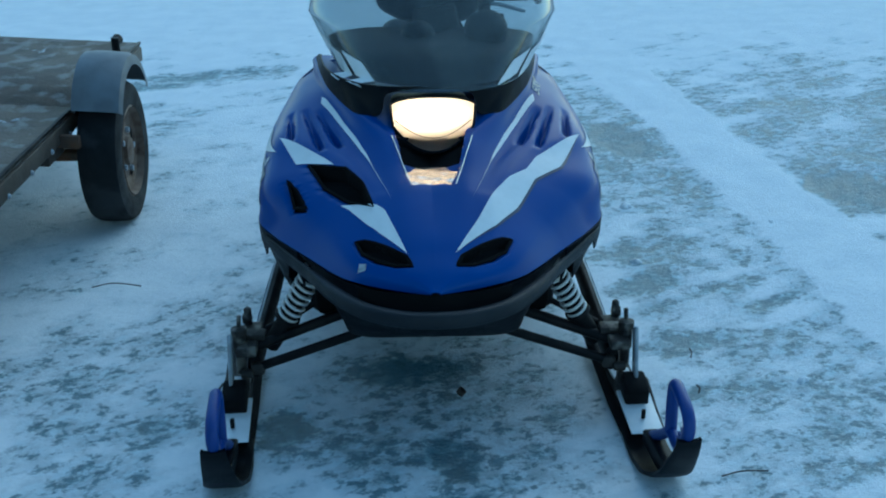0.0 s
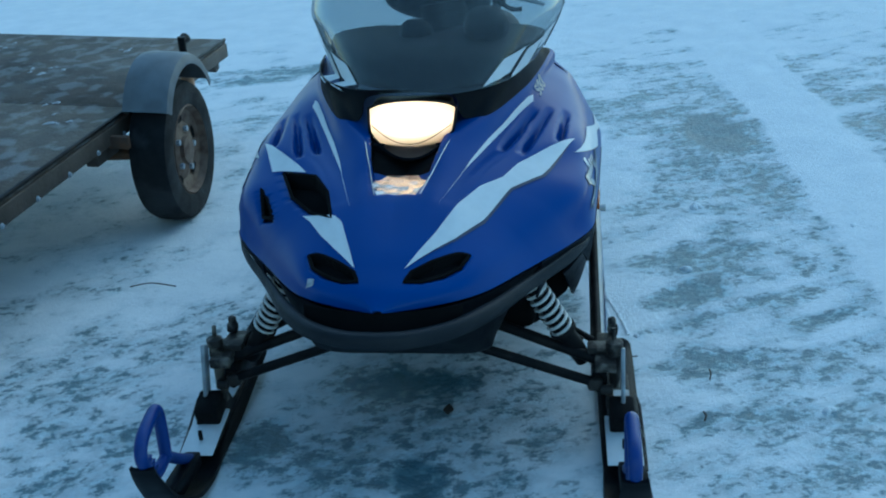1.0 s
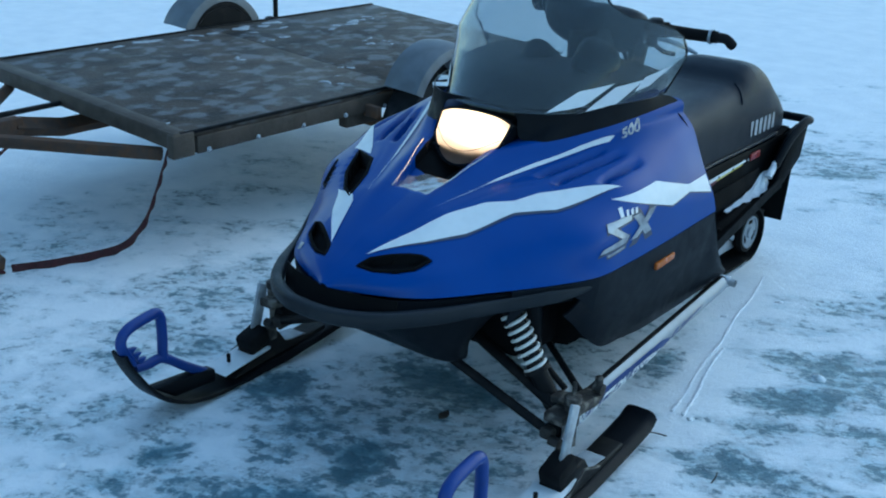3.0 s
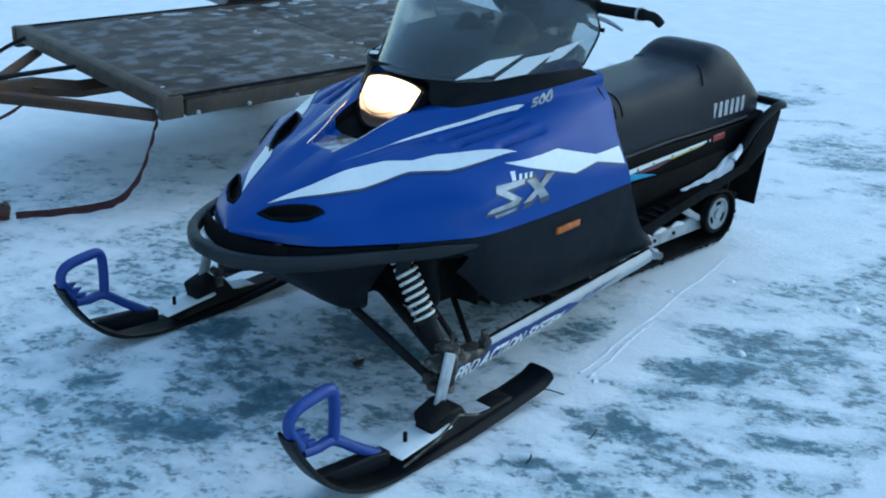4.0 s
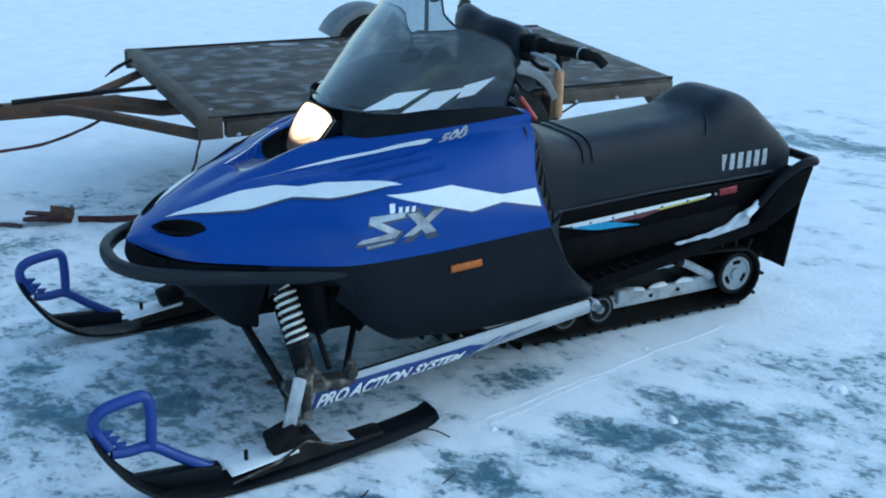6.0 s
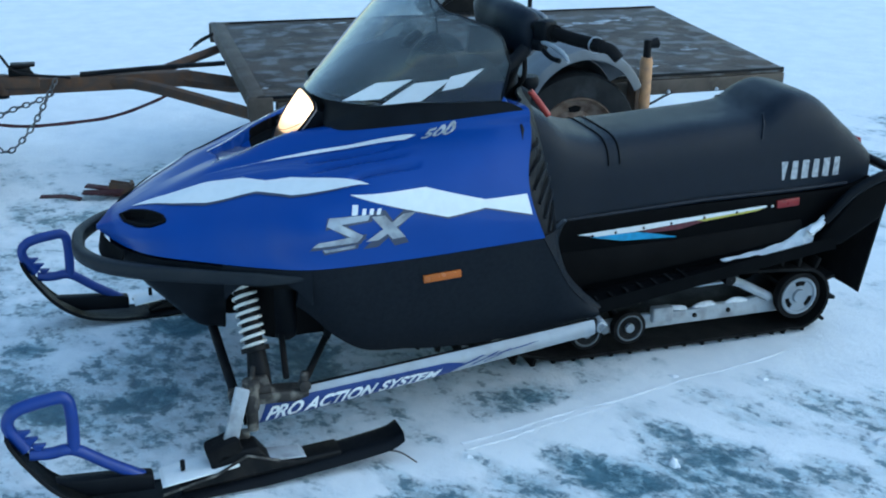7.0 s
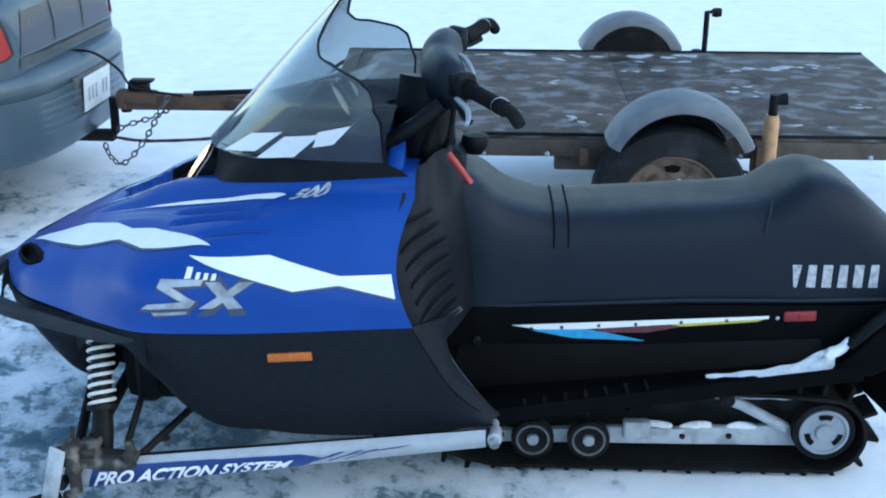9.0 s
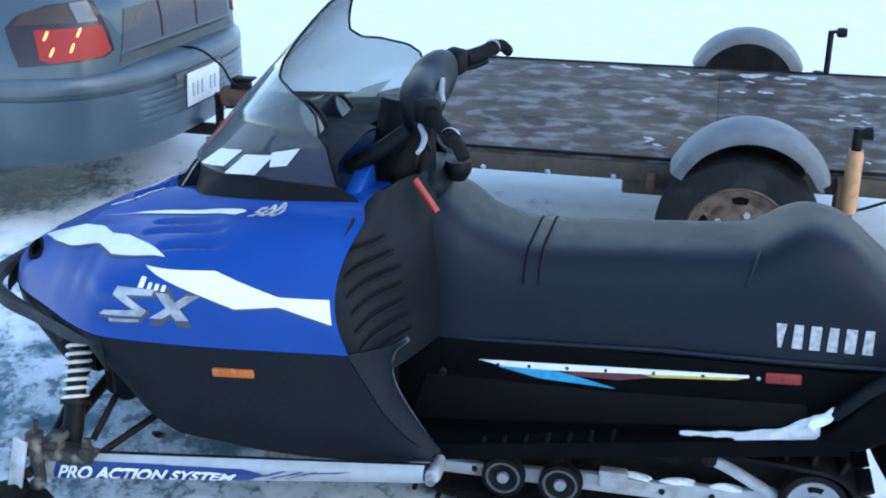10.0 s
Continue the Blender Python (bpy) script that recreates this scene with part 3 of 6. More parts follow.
FOOT_RIM = curve([(.385, .765, .545), (.386, .732, .515), (.390, .724, .475), (.396, .738, .425), (.414, .785, .365), (.440, .845, .306)], 5)
top = half[:, -1]


def on_edge(y):
    return np.array([np.interp(y, top[:, 1], top[:, k]) for k in range(3)])


pan_rows = []
for y, x, z in curve(PAN, 5):
    a, b = on_edge(min(y, 0.655)), np.array((x, y, z))
    if y > 0.655:
        a = np.array([np.interp(y, [q[1] for q in REAR_EDGE], [q[k] for q in REAR_EDGE]) for k in range(3)])
    row = curve([a, a * 0.6 + b * 0.4 + np.array((0.012, 0, 0)), a * 0.2 + b * 0.8 + np.array((0.008, 0, 0)), b], 5)
    pan_rows.append(row)
both("belly_pan", shell(pan_rows, -0.006), GREY, sled, "dark grey plastic side panel")
seam = [REAR_EDGE[round(k / (len(FOOT_RIM) - 1) * (len(REAR_EDGE) - 1))] for k in range(len(FOOT_RIM))]
SCOOP = [  # y, (x, z) from the middle below to the hood's edge
    (-0.40, (0, .458), (.035, .460), (.06, .466), (.075, .486)),
    (-0.36, (0, .418), (.09, .422), (.15, .445), (.165, .489)),
    (-0.285, (0, .352), (.15, .356), (.215, .395), (.248, .491)),
    (-0.20, (0, .278), (.195, .284), (.242, .34), (.305, .493)),
    (-0.13, (0, .258), (.195, .262), (.225, .33), (.352, .494))]
sc = rounded(rails(SCOOP, 32), 8)
part("nose_pan", shell(np.concatenate([sc[:, :0:-1] * np.array([-1, 1, 1]), sc], axis=1), 0.005), CHARCOAL, sled, "dark grey plastic nose pan")
# black sheets added behind the hood's edge, for the dark in the gap
both("hood_liner", shell([[on_edge(y) + np.array((-.018 - .02 * v, .01, .03 - .10 * v)) for v in (0, .5, 1)] for y in np.linspace(-.36, .02, 14)], 0.004), HOLE, sled)
# lip between nose pan and side panel, above the shock absorber
arch = []
for y in np.linspace(-0.14, 0.06, 12):
    a = on_edge(y)
    d = 0.028 + 0.07 * ((y + 0.04) / 0.1) ** 2
    arch.append([a, a + np.array((-0.004, 0, -d * 0.5)), a + np.array((-0.015, 0, -d))])
both("wheel_arch", shell(arch, -0.006), GREY, sled)
both("bulkhead", prism([(.27, .262), (.335, .262), (.368, .268), (.404, .300), (.430, .358), (.458, .446), (.466, .506), (.27, .506)], "y", .112, .118, 0.001), HOLE, sled, "black bulkhead behind the shock absorber")
part("engine_bay", joined(box((0, 0.32, .38), (.66, .74, .24), 0.03), box((0, -.02, .38), (.34, .24, .22), 0.03)), HOLE, sled, "dark engine bay")

# cowl and dash behind the headlight, under the windscreen
def ring(z, n=48, a=None):
    """The windscreen's plan at a height: a blunt U from the middle to the rear edge on each side."""
    f = (z - 0.85)
    a = float(np.interp(z, [.85, .87, .935, 1.0, 1.25], [.30, .312, .35, .385, .385])) if a is None else a
    y0 = 0.140 + 0.95 * f
    depth = .55 - .11 * min(1.0, max(0.0, (z - .87) / .13))
    pts = []
    for k in range(-n, n + 1):
        s = math.sin(abs(k) / n * math.pi / 2)
        x = math.copysign(a * s, k)
        y = min(y0 + depth * (1 - (1 - min(1, s ** 2.2)) ** 0.4), .605)
        pts.append((x + .018, y - .045 * x, z))
    return pts


COWL = [(0, .172, .857), (.06, .172, .856), (.119, .176, .842), (.131, .168, .80), (.152, .168, .781), (.208, .203, .782), (.287, .37, .808), (.326, .52, .823), (.349, .66, .833)]
low = curve(COWL, 6)
base = ring(0.866)
base = base[len(base) // 2:]
cowl_rows = []
for t in np.linspace(0, 1, 9):
    row = []
    for i, q in enumerate(low):
        w = np.array(base[round(i / (len(low) - 1) * (len(base) - 1))])
        p = np.array(q) * (1 - t) + w * t
        p[2] += 0.006 * math.sin(math.pi * t)
        row.append(p)
    cowl_rows.append([r * np.array([-1, 1, 1]) for r in reversed(row[1:])] + row)
part("cowl", shell(cowl_rows, -0.004), BLACK, sled, "black plastic cowl round the headlight")
dash = []
for z, k, lift in ((.866, .985, 0), (.895, .97, 0), (.918, .94, .002), (.926, .86, .006), (.932, .7, .008), (.938, .5, .008), (.938, .3, .006), (.93, .1, 0)):
    dash.append([(x * k, 0.61 - (0.61 - y) * k, z + lift) for x, y, _ in ring(min(z, .918))])
part("dash", shell(dash, 0.004), DASH, sled, "black dashboard")

# windscreen
SCREEN_TOP = [(0, 1.24), (.12, 1.235), (.219, 1.19), (.30, 1.15), (.367, 1.12), (.48, 1.092), (.57, 1.085), (.727, 1.062), (.80, 1.04), (.854, 1.01), (.93, .95), (1.0, .875)]
n = 60
cols = []
for k in range(-n, n + 1):
    u = abs(k) / n
    zt = float(np.interp(u, [p[0] for p in SCREEN_TOP], [p[1] for p in SCREEN_TOP]))
    col = []
    for j in range(25):
        z = 0.852 + (zt - 0.852) * j / 24
        pts = ring(z, n)
        col.append(pts[k + n])
    cols.append(col)
screen = part("windscreen", shell(cols, 0.003), SMOKE, sled, "smoked see-through windscreen with a dark edge")
edge = [c[-1] for c in cols]
part("windscreen_edge", tube([edge[0]] + edge[::2] + [edge[-1]], 0.0035, 6), BLACK, screen)

# headlight
def lens_at(u, v):
    """u from -1 to 1 across, v from 0 at the bottom to 1 at the top."""
    x = u * 0.118 * (1 - .06 * (1 - v) ** 1.5)
    low = .709 + .060 * abs(u) ** 2.1
    z = low + (.842 - .012 * u * u - .008 * u ** 6 - low) * v
    y = .060 + .70 * (z - .722) + .9 * x * x - .012 * math.sin(math.pi * v) * (1 - u * u)
    return x + .01, y, z


rim = [lens_at(-1 + i / 14, 1) for i in range(29)] + [lens_at(1, 1 - j / 8) for j in range(1, 9)] + [lens_at(1 - i / 14, 0) for i in range(1, 29)] + [lens_at(-1, j / 8) for j in range(1, 8)]
headlight = part("headlight", shell([[lens_at(i / 14 - 1, j / 16) for j in range(17)] for i in range(29)], -0.003), LENS, sled, "lit warm white headlight")
dish_rows = []
for s, d in ((.005, .004), (.04, .02), (.08, .036), (.12, .048), (.16, .052)):
    dish_rows.append([tuple(np.array(p) * (1 - s) + np.array((0, .12, .785)) * s + np.array((0, .82, -.35)) * d) for p in rim])
part("reflector", grid(dish_rows, wrap=True), DISH, headlight, "bright reflector dish")
part("bulb", ([(x, y - .001, z) for x, y, z in dish_rows[-1]], [tuple(range(len(rim)))]), BULB, headlight, "glowing bulb plate")
housing = []
for sk, d in ((.0, .008), (.02, .05), (.10, .085), (.55, .095)):
    housing.append([tuple(np.array(p) * (1 - sk) + np.array((.01, .12, .785)) * sk + np.array((0, .82, -.35)) * d) for p in rim])
box_shape = grid(housing, wrap=True)
box_shape[1].append(tuple(range(len(rim) * 3, len(rim) * 4)))
part("lamp_housing", box_shape, BLACK, headlight, "black lamp housing")
part("lens_seam", tube([np.array(lens_at(u, .27 + .10 * abs(u) ** 2)) + np.array((0, -.002, .001)) for u in np.linspace(-.93, .93, 25)], .0011, 6), GRIMY, headlight, "thin dark seam across the lens")
part("bezel", tube(rim, 0.0038, 8, closed=True), BLACK, headlight)
part("bucket", joined(box((0, 0.215, 0.78), (0.22, 0.08, 0.1), 0.02), prism([(-.105, .745), (.105, .745), (.06, .695), (-.06, .695)], "y", .075, .13, 0.004)), BLACK, headlight)

# side consoles between hood and seat, with louvres
CONSOLE = [  # height, then plan points from the hood's rear edge to the tunnel
    (0.47, (.466, .655), (.445, .70), (.34, .745), (.18, .79)), (0.56, (.482, .64), (.45, .685), (.35, .735), (.17, .79)),
    (0.68, (.447, .605), (.41, .665), (.32, .72), (.15, .78)), (0.78, (.392, .625), (.36, .67), (.25, .70), (.12, .76)), (0.845, (.29, .645), (.26, .67), (.17, .69), (.09, .73))]
crow = [[(x, y, r[0]) for x, y in r[1:]] for r in CONSOLE]
cp = np.array([curve([crow[i][j] for i in range(5)], 6) for j in range(4)]).transpose(1, 0, 2)
both("console", shell(rounded(cp, 8), -0.005), CHARCOAL, sled, "black louvred side console")
flange = [[np.array(a) * (1 - t) + np.array(b) * t + np.array((0, .012 * math.sin(math.pi * t), 0)) for t in np.linspace(0, 1, 7)] for a, b in zip(seam, FOOT_RIM)]
both("footwell_flange", shell(flange, 0.004), GREY, sled, "black flange at the mouth of the footwell")
# the rim's pale colour paints the highlight along the curved plastic
both("footwell_rim", tube(FOOT_RIM, [.0075 - .0035 * abs(k / (len(FOOT_RIM) - 1) - .35) for k in range(len(FOOT_RIM))], 8), RIM_HIGHLIGHT, sled, "worn grey rim of the footwell")
part("console_top", joined(box((0, .69, .80), (.24, .16, .08), 0.03), box((0, .66, .72), (.36, .16, .2), 0.04)), BLACK, sled)

# seat
SEAT = [  # y, crest z, lower z, half width
    (0.66, .80, .45, .15), (0.72, .80, .455, .178), (0.80, .768, .455, .190), (0.87, .718, .46, .188), (0.96, .690, .465, .182), (1.02, .690, .47, .182), (1.14, .695, .48, .182), (1.30, .706, .485, .182), (1.44, .716, .488, .182),
    (1.50, .728, .49, .183), (1.56, .766, .49, .184), (1.62, .784, .49, .184), (1.70, .764, .49, .184), (1.78, .70, .49, .182), (1.85, .64, .50, .176), (1.89, .60, .515, .168)]
srows = []
for y, z1, z0, w in curve(SEAT, 8):
    row = []
    for k in range(33):
        a = math.pi * k / 32
        c, s = math.cos(a), math.sin(a)
        row.append((w * math.copysign(abs(c) ** 0.42, c), y, z0 + (z1 - z0) * s ** 0.42 if 0 < k < 32 else z0))
    srows.append(row)
seat_shape = grid(srows)
m = 33
seat_shape[1].extend([tuple(range(m)), tuple(range((len(srows) - 1) * m, len(srows) * m)), tuple([i * m for i in range(len(srows))] + [i * m + m - 1 for i in reversed(range(len(srows)))])])
seat = part("seat", seat_shape, VINYL, sled, "padded black vinyl seat", smooth=60)


def seat_at(y, k, out=0.0):
    r = srows[int(np.clip(round((y - 0.66) / (1.89 - 0.66) * (len(srows) - 1)), 0, len(srows) - 1))]
    i = min(range(len(srows)), key=lambda q: abs(srows[q][0][1] - y))
    x, yy, z = srows[i][k]
    return x + math.copysign(out, x), y, z


# tunnel, running boards, rear
tun = [[(x, y, z0 + (z1 - z0) * v) for x, v in ((-.2, 0), (-.2, .5), (-.2, .93), (-.192, 1), (0, 1), (.192, 1), (.2, .93), (.2, .5), (.2, 0))] for y, z0, z1 in ((.60, .19, .46), (.9, .232, .468), (1.3, .276, .478), (1.74, .325, .485), (1.82, .40, .495), (1.885, .47, .512))]
part("tunnel", shell(tun, 0.004), TUNNEL_BLACK, sled, "black painted tunnel")
def board_edge(y):
    return .34 - .09 * min(1.0, max(0.0, (y - .85) / .85))


def board_z(y):
    return .243 + .095 * (y - .86)


board = shell([[(.2 + (board_edge(y) - .2) * u, y, board_z(y) - .004 * math.cos(u * 9)) for u in np.linspace(0, 1, 10)] for y in np.linspace(.66, 1.72, 24)], 0.006)
lip = shell([[(board_edge(y) + .003, y, board_z(y) + v) for v in (-.014, .0, .026)] for y in np.linspace(.72, 1.74, 24)], 0.006)
both("running_board", joined(board, lip), TUNNEL_BLACK, sled, "black running board dusted with snow")
for k in range(7):
    both("foot_grip", box((.30 - .01 * k, .92 + .05 * k, board_z(.92 + .05 * k) + .004), (.06, .010, .006), 0.002), RUBBER, sled)
for s in (1, -1):
    shape = prism([(1.655, .318), (1.70, .37), (1.765, .455), (1.80, .50), (1.93, .525), (1.89, .40), (1.76, .325)], "x", .212, .258, 0.008)
    part("rear_guard", shape if s > 0 else flip(shape), TUNNEL_BLACK, sled, "black plastic rear guard")
rb = [(.238, 1.70, .40), (.25, 1.78, .49), (.262, 1.87, .54), (.255, 1.93, .54), (.17, 1.955, .535), (0, 1.96, .535)]
rb = curve(rb, 6)
part("rear_bumper", tube(rb + [(-x, y, z) for x, y, z in reversed(rb[:-1])], 0.016, 10), BLACK, sled, "black tubular rear bumper")
flap = [[(x, 1.925 - 0.06 * t + 0.02 * math.sin(x * 9), 0.49 - 0.355 * t) for x in np.linspace(-.22, .22, 12)] for t in np.linspace(0, 1, 8)]
part("snow_flap", shell(flap, 0.006), RUBBER, sled, "black rubber snow flap")
part("tail_lamp", box((0, 1.895, .585), (.2, .02, .06), 0.008), RED, sled, "red tail lamp")

# drive track: a belt round the front sprocket, the rear wheels and along the ground
def loop(r0=0.0):
    pts = []
    for a in np.linspace(-math.pi / 2 - 0.3, math.pi / 2, 14):
        pts.append((1.69 + (.108 + r0) * math.cos(a), .118 + (.108 + r0) * math.sin(a)))
    for y in np.linspace(1.6, .45, 22):
        pts.append((y, .228 + r0 + 0.075 * (1.7 - y) / 1.3))
    for a in np.linspace(math.pi / 2, 1.25 * math.pi, 10):
        pts.append((.40 + (.09 + r0) * math.cos(a), .225 + (.09 + r0) * math.sin(a)))
    for y in np.linspace(.62, 1.62, 30):
        pts.append((y, max(.012, .012 + 0.5 * max(0, .86 - y) ** 1.3) - r0))
    return pts


belt = loop()
inner = [(y, z) for y, z in loop(-0.010)]
rows = [[(x, y, z) for x in (-.19, .19)] for y, z in belt + belt[:1]]
rows2 = [[(x, y, z) for x in (-.19, .19)] for y, z in inner + inner[:1]]
track = part("track", joined(grid([[r[0], r[1], q[1], q[0]] for r, q in zip(rows, rows2)], wrap=True)), RUBBER, sled, "black rubber drive track with lugs")
length, lugs = 0.0, []
P = [np.array(q) for q in belt] + [np.array(belt[0])]
want = 0.0
for a, b in zip(P, P[1:]):
    d = np.linalg.norm(b - a)
    while want < length + d:
        t = (want - length) / d
        c, dr = a + (b - a) * t, (b - a) / d
        nrm = np.array((dr[1], -dr[0]))
        ang = math.degrees(math.atan2(dr[1], dr[0]))
        o = c + nrm * 0.017
        for x0 in (-.125, 0, .125):
            lugs.append(box((x0, o[0], o[1]), (.10 if x0 else .11, .012, .040), 0.003, (ang, 0, 0)))
        want += 0.0635
    length += d
part("track_lug", joined(*lugs), RUBBER, track, kind="stuff")


def wheel(name, y, z, r, holes, label, x=.165):
    w = part(name, lathe([(r * .55, -.012), (r * .98, -.014), (r, -.008), (r, .008), (r * .98, .014), (r * .80, .014)], (x, y, z), "x", 32), RUBBER, sled, label)
    if holes:
        part("rim", lathe([(r * .80, .012), (r * .78, .017), (r * .70, .017), (r * .67, .012), (r * .30, .012), (r * .26, .02), (r * .1, .02), (0.001, .02)], (x, y, z), "x", 32), DISC, w, "grey wheel disc")
    else:
        part("rim", lathe([(r * .80, .012), (r * .76, .010), (r * .30, .008), (0.001, .008)], (x, y, z), "x", 32), STEEL, w, "dark wheel disc")
        part("ring", lathe([(r * .80, .012), (r * .78, .0165), (r * .70, .0165), (r * .68, .012)], (x, y, z), "x", 32), DULL_RING, w, "dull grey ring")
        part("hub", lathe([(r * .28, .008), (r * .26, .018), (r * .12, .020), (0.001, .020)], (x, y, z), "x", 20), DISC, w, "grey hub")
    for k in range(3 if holes else 0):
        a = math.radians(90 + 120 * k)
        hole = [[(x + .0125 + 0.0015 * q, y + rr * math.cos(a + d), z + rr * math.sin(a + d)) for d in np.linspace(-.40, .40, 8)] for q, rr in ((0, r * .44), (0, r * .62))]
        part("wheel_opening", shell(hole, 0.001), HOLE, w)
    return w


for s in (1, -1):
    for y, z, r, h in ((.95, .088, .055, False), (1.094, .088, .055, False), (1.69, .126, .080, True)):
        w = wheel("rear_wheel" if h else "idler_wheel", y, z, r, h, "rear idler wheel with a grey disc" if h else "small idler wheel with a grey ring")
        if s < 0:
            for o in (w, *w.children):
                o.data.transform(Matrix.Diagonal((-1, 1, 1, 1)))
                o.data.flip_normals()
both("suspension_rail", joined(prism([(.62, .10), (.70, .055), (1.66, .062), (1.66, .09), (1.60, .128), (1.50, .110), (1.40, .112), (1.33, .104), (1.16, .106), (.9, .092), (.72, .09)], "x", .118, .138, 0.004),
     tube([(.145, 1.44, .20), (.145, 1.49, .18), (.145, 1.60, .12)], 0.015, 8), box((.14, 1.22, .105), (.03, .07, .05), 0.006), tube([(.1, 1.42, .27), (.1, 1.46, .19)], .015, 8)), FROSTED, sled, "frosted aluminium slide rail")
for y, z in ((.95, .088), (1.094, .088), (1.69, .126), (1.42, .26)):
    part("suspension_axle", tube([(-.17, y, z), (.17, y, z)], .012, 8), STEEL, sled)
for y0, y1, r in ((.8, 1.15, .03), (1.2, 1.45, .025)):
    part("rear_shock", tube([(0, y0, .1), (0, y1, .3)], r), STEEL, sled)

both("rail_bracket", joined(tube([(.139, 1.20, .085), (.139, 1.25, .085), (.139, 1.25, .122), (.139, 1.20, .122)], .005, 6, closed=True), lathe([(.001, .006), (.011, .005), (.012, 0)], (.142, 1.225, .104), "x", 12)), GRIMY, sled, "grimy bracket on the slide rail")
for y, z in ((.78, .075), (.87, .078), (1.34, .084), (1.46, .088)):
    both("rail_bolt", lathe([(.001, .006), (.007, .005), (.008, 0)], (.138, y, z), "x", 10), STEEL, sled)
both("rail_pivot", lathe([(.001, .012), (.018, .010), (.02, 0), (.02, -.03)], (.150, 1.445, .20), "x", 14), STEEL, sled)
# black sheet added on the lower tunnel side to paint the footwell's shade
both("footwell_panel", prism([(.72, .24), (.76, .37), (1.2, .376), (1.64, .40), (1.66, .345), (1.2, .29)], "x", .2005, .204, 0.001), HOLE, sled, "black rubber footwell lining")
# front suspension, one side and its mirror image
arm = [[(.495 + .02 * math.cos(a) - .03 * t, -.13 + .965 * t, (.160 + .100 * t) + (.038 - .017 * t) * math.sin(a)) for a in (2 * math.pi * q / 14 for q in range(14))] for t in np.linspace(0, 1, 18)]
ash = grid(arm, wrap=True)
ash[1].extend([tuple(range(14)), tuple(range(17 * 14, 18 * 14))])
for side in both("trailing_arm", ash, STEEL, sled, "silver trailing arm with a blue and white decal"):
    side["label"] = "silver trailing arm with a blue and white decal"
both("arm_end", joined(lathe([(0.001, -.024), (.016, -.024), (.018, -.018), (.018, .018), (.016, .024), (.001, .024)], (.462, .845, .262), "x", 20), lathe([(.012, -.05), (.012, .05)], (.455, .845, .262), "x", 10)), METAL, sled)
both("spindle", prism([(-.196, .095), (-.158, .095), (-.118, .250), (-.152, .266)], "x", .551, .562, 0.004), FROSTED, sled, "scuffed white ski spindle plate")
both("steering_column", joined(lathe([(.001, -.06), (.014, -.06), (.014, -.01), (.019, 0), (.019, .045), (.014, .05), (.022, .055), (.022, .075), (.01, .08), (.001, .08)], (.535, -.112, .19), "z", 14), tube([(.535, -.11, .26), (.533, -.105, .30)], .006, 8),
     lathe([(.001, -.02), (.013, -.018), (.013, .012), (.001, .014)], (.518, -.15, .145), "x", 12), box((.522, -.135, .105), (.02, .03, .04), 0.006)), GRIMY, sled, "grimy rust-spotted steering spindle")
both("steering_bracket", joined(prism([(-.165, .2), (.0, .192), (.03, .205), (.03, .218), (-.04, .224), (-.165, .226)], "x", .485, .54, 0.005), box((.50, -.085, .232), (.07, .045, .02), 0.005), lathe([(.001, -.02), (.011, -.02), (.011, .04), (.006, .045), (.001, .045)], (.528, .02, .222), "z", 12), lathe([(.001, -.015), (.015, -.012), (.015, .012), (.001, .015)], (.53, .02, .232), "x", 12),
     box((.485, -.135, .155), (.04, .035, .035), 0.01)), GRIMY, sled, "dark rusty steering bracket")
for y0, z0, x0, y1, z1, x1, r in ((-.165, .272, .20, -.135, .155, .49, .013), (-.06, .30, .20, -.10, .205, .49, .015), (.0, .30, .31, -.012, .215, .45, .0085), (.135, .255, .285, .018, .195, .485, .0095)):
    both("suspension_arm", tube([(x0, y0, z0), (x1, y1, z1)], r, 10), STEEL, sled)
p0, p1 = Vector((.306, -.098, .458)), Vector((.402, -.080, .284))
ax = (p1 - p0).normalized()
e1 = ax.cross(Vector((0, 1, 0))).normalized()
e2 = ax.cross(e1)
coil = [tuple(p0 + (p1 - p0) * t + (e1 * math.cos(t * 9.5 * 2 * math.pi) + e2 * math.sin(t * 9.5 * 2 * math.pi)) * .029) for t in np.linspace(0, 1, 200)]
both("shock_absorber", joined(tube([p0 - ax * .03, p1], .0235, 14), tube([p1 - ax * .004, p1 + ax * .008], .036, 16), tube([p1, p1 + ax * .06, p1 + ax * .11], [.024, .026, .022], 14)), STEEL, sled, "black shock absorber")
both("coil_spring", tube(coil, .0046, 8), SPRING, sled, "white coil spring")
both("reservoir", lathe([(.001, -.088), (.02, -.088), (.031, -.078), (.034, -.06), (.034, .08), (.001, .085)], (.312, .012, .35), "z", 18), BLACK, sled)

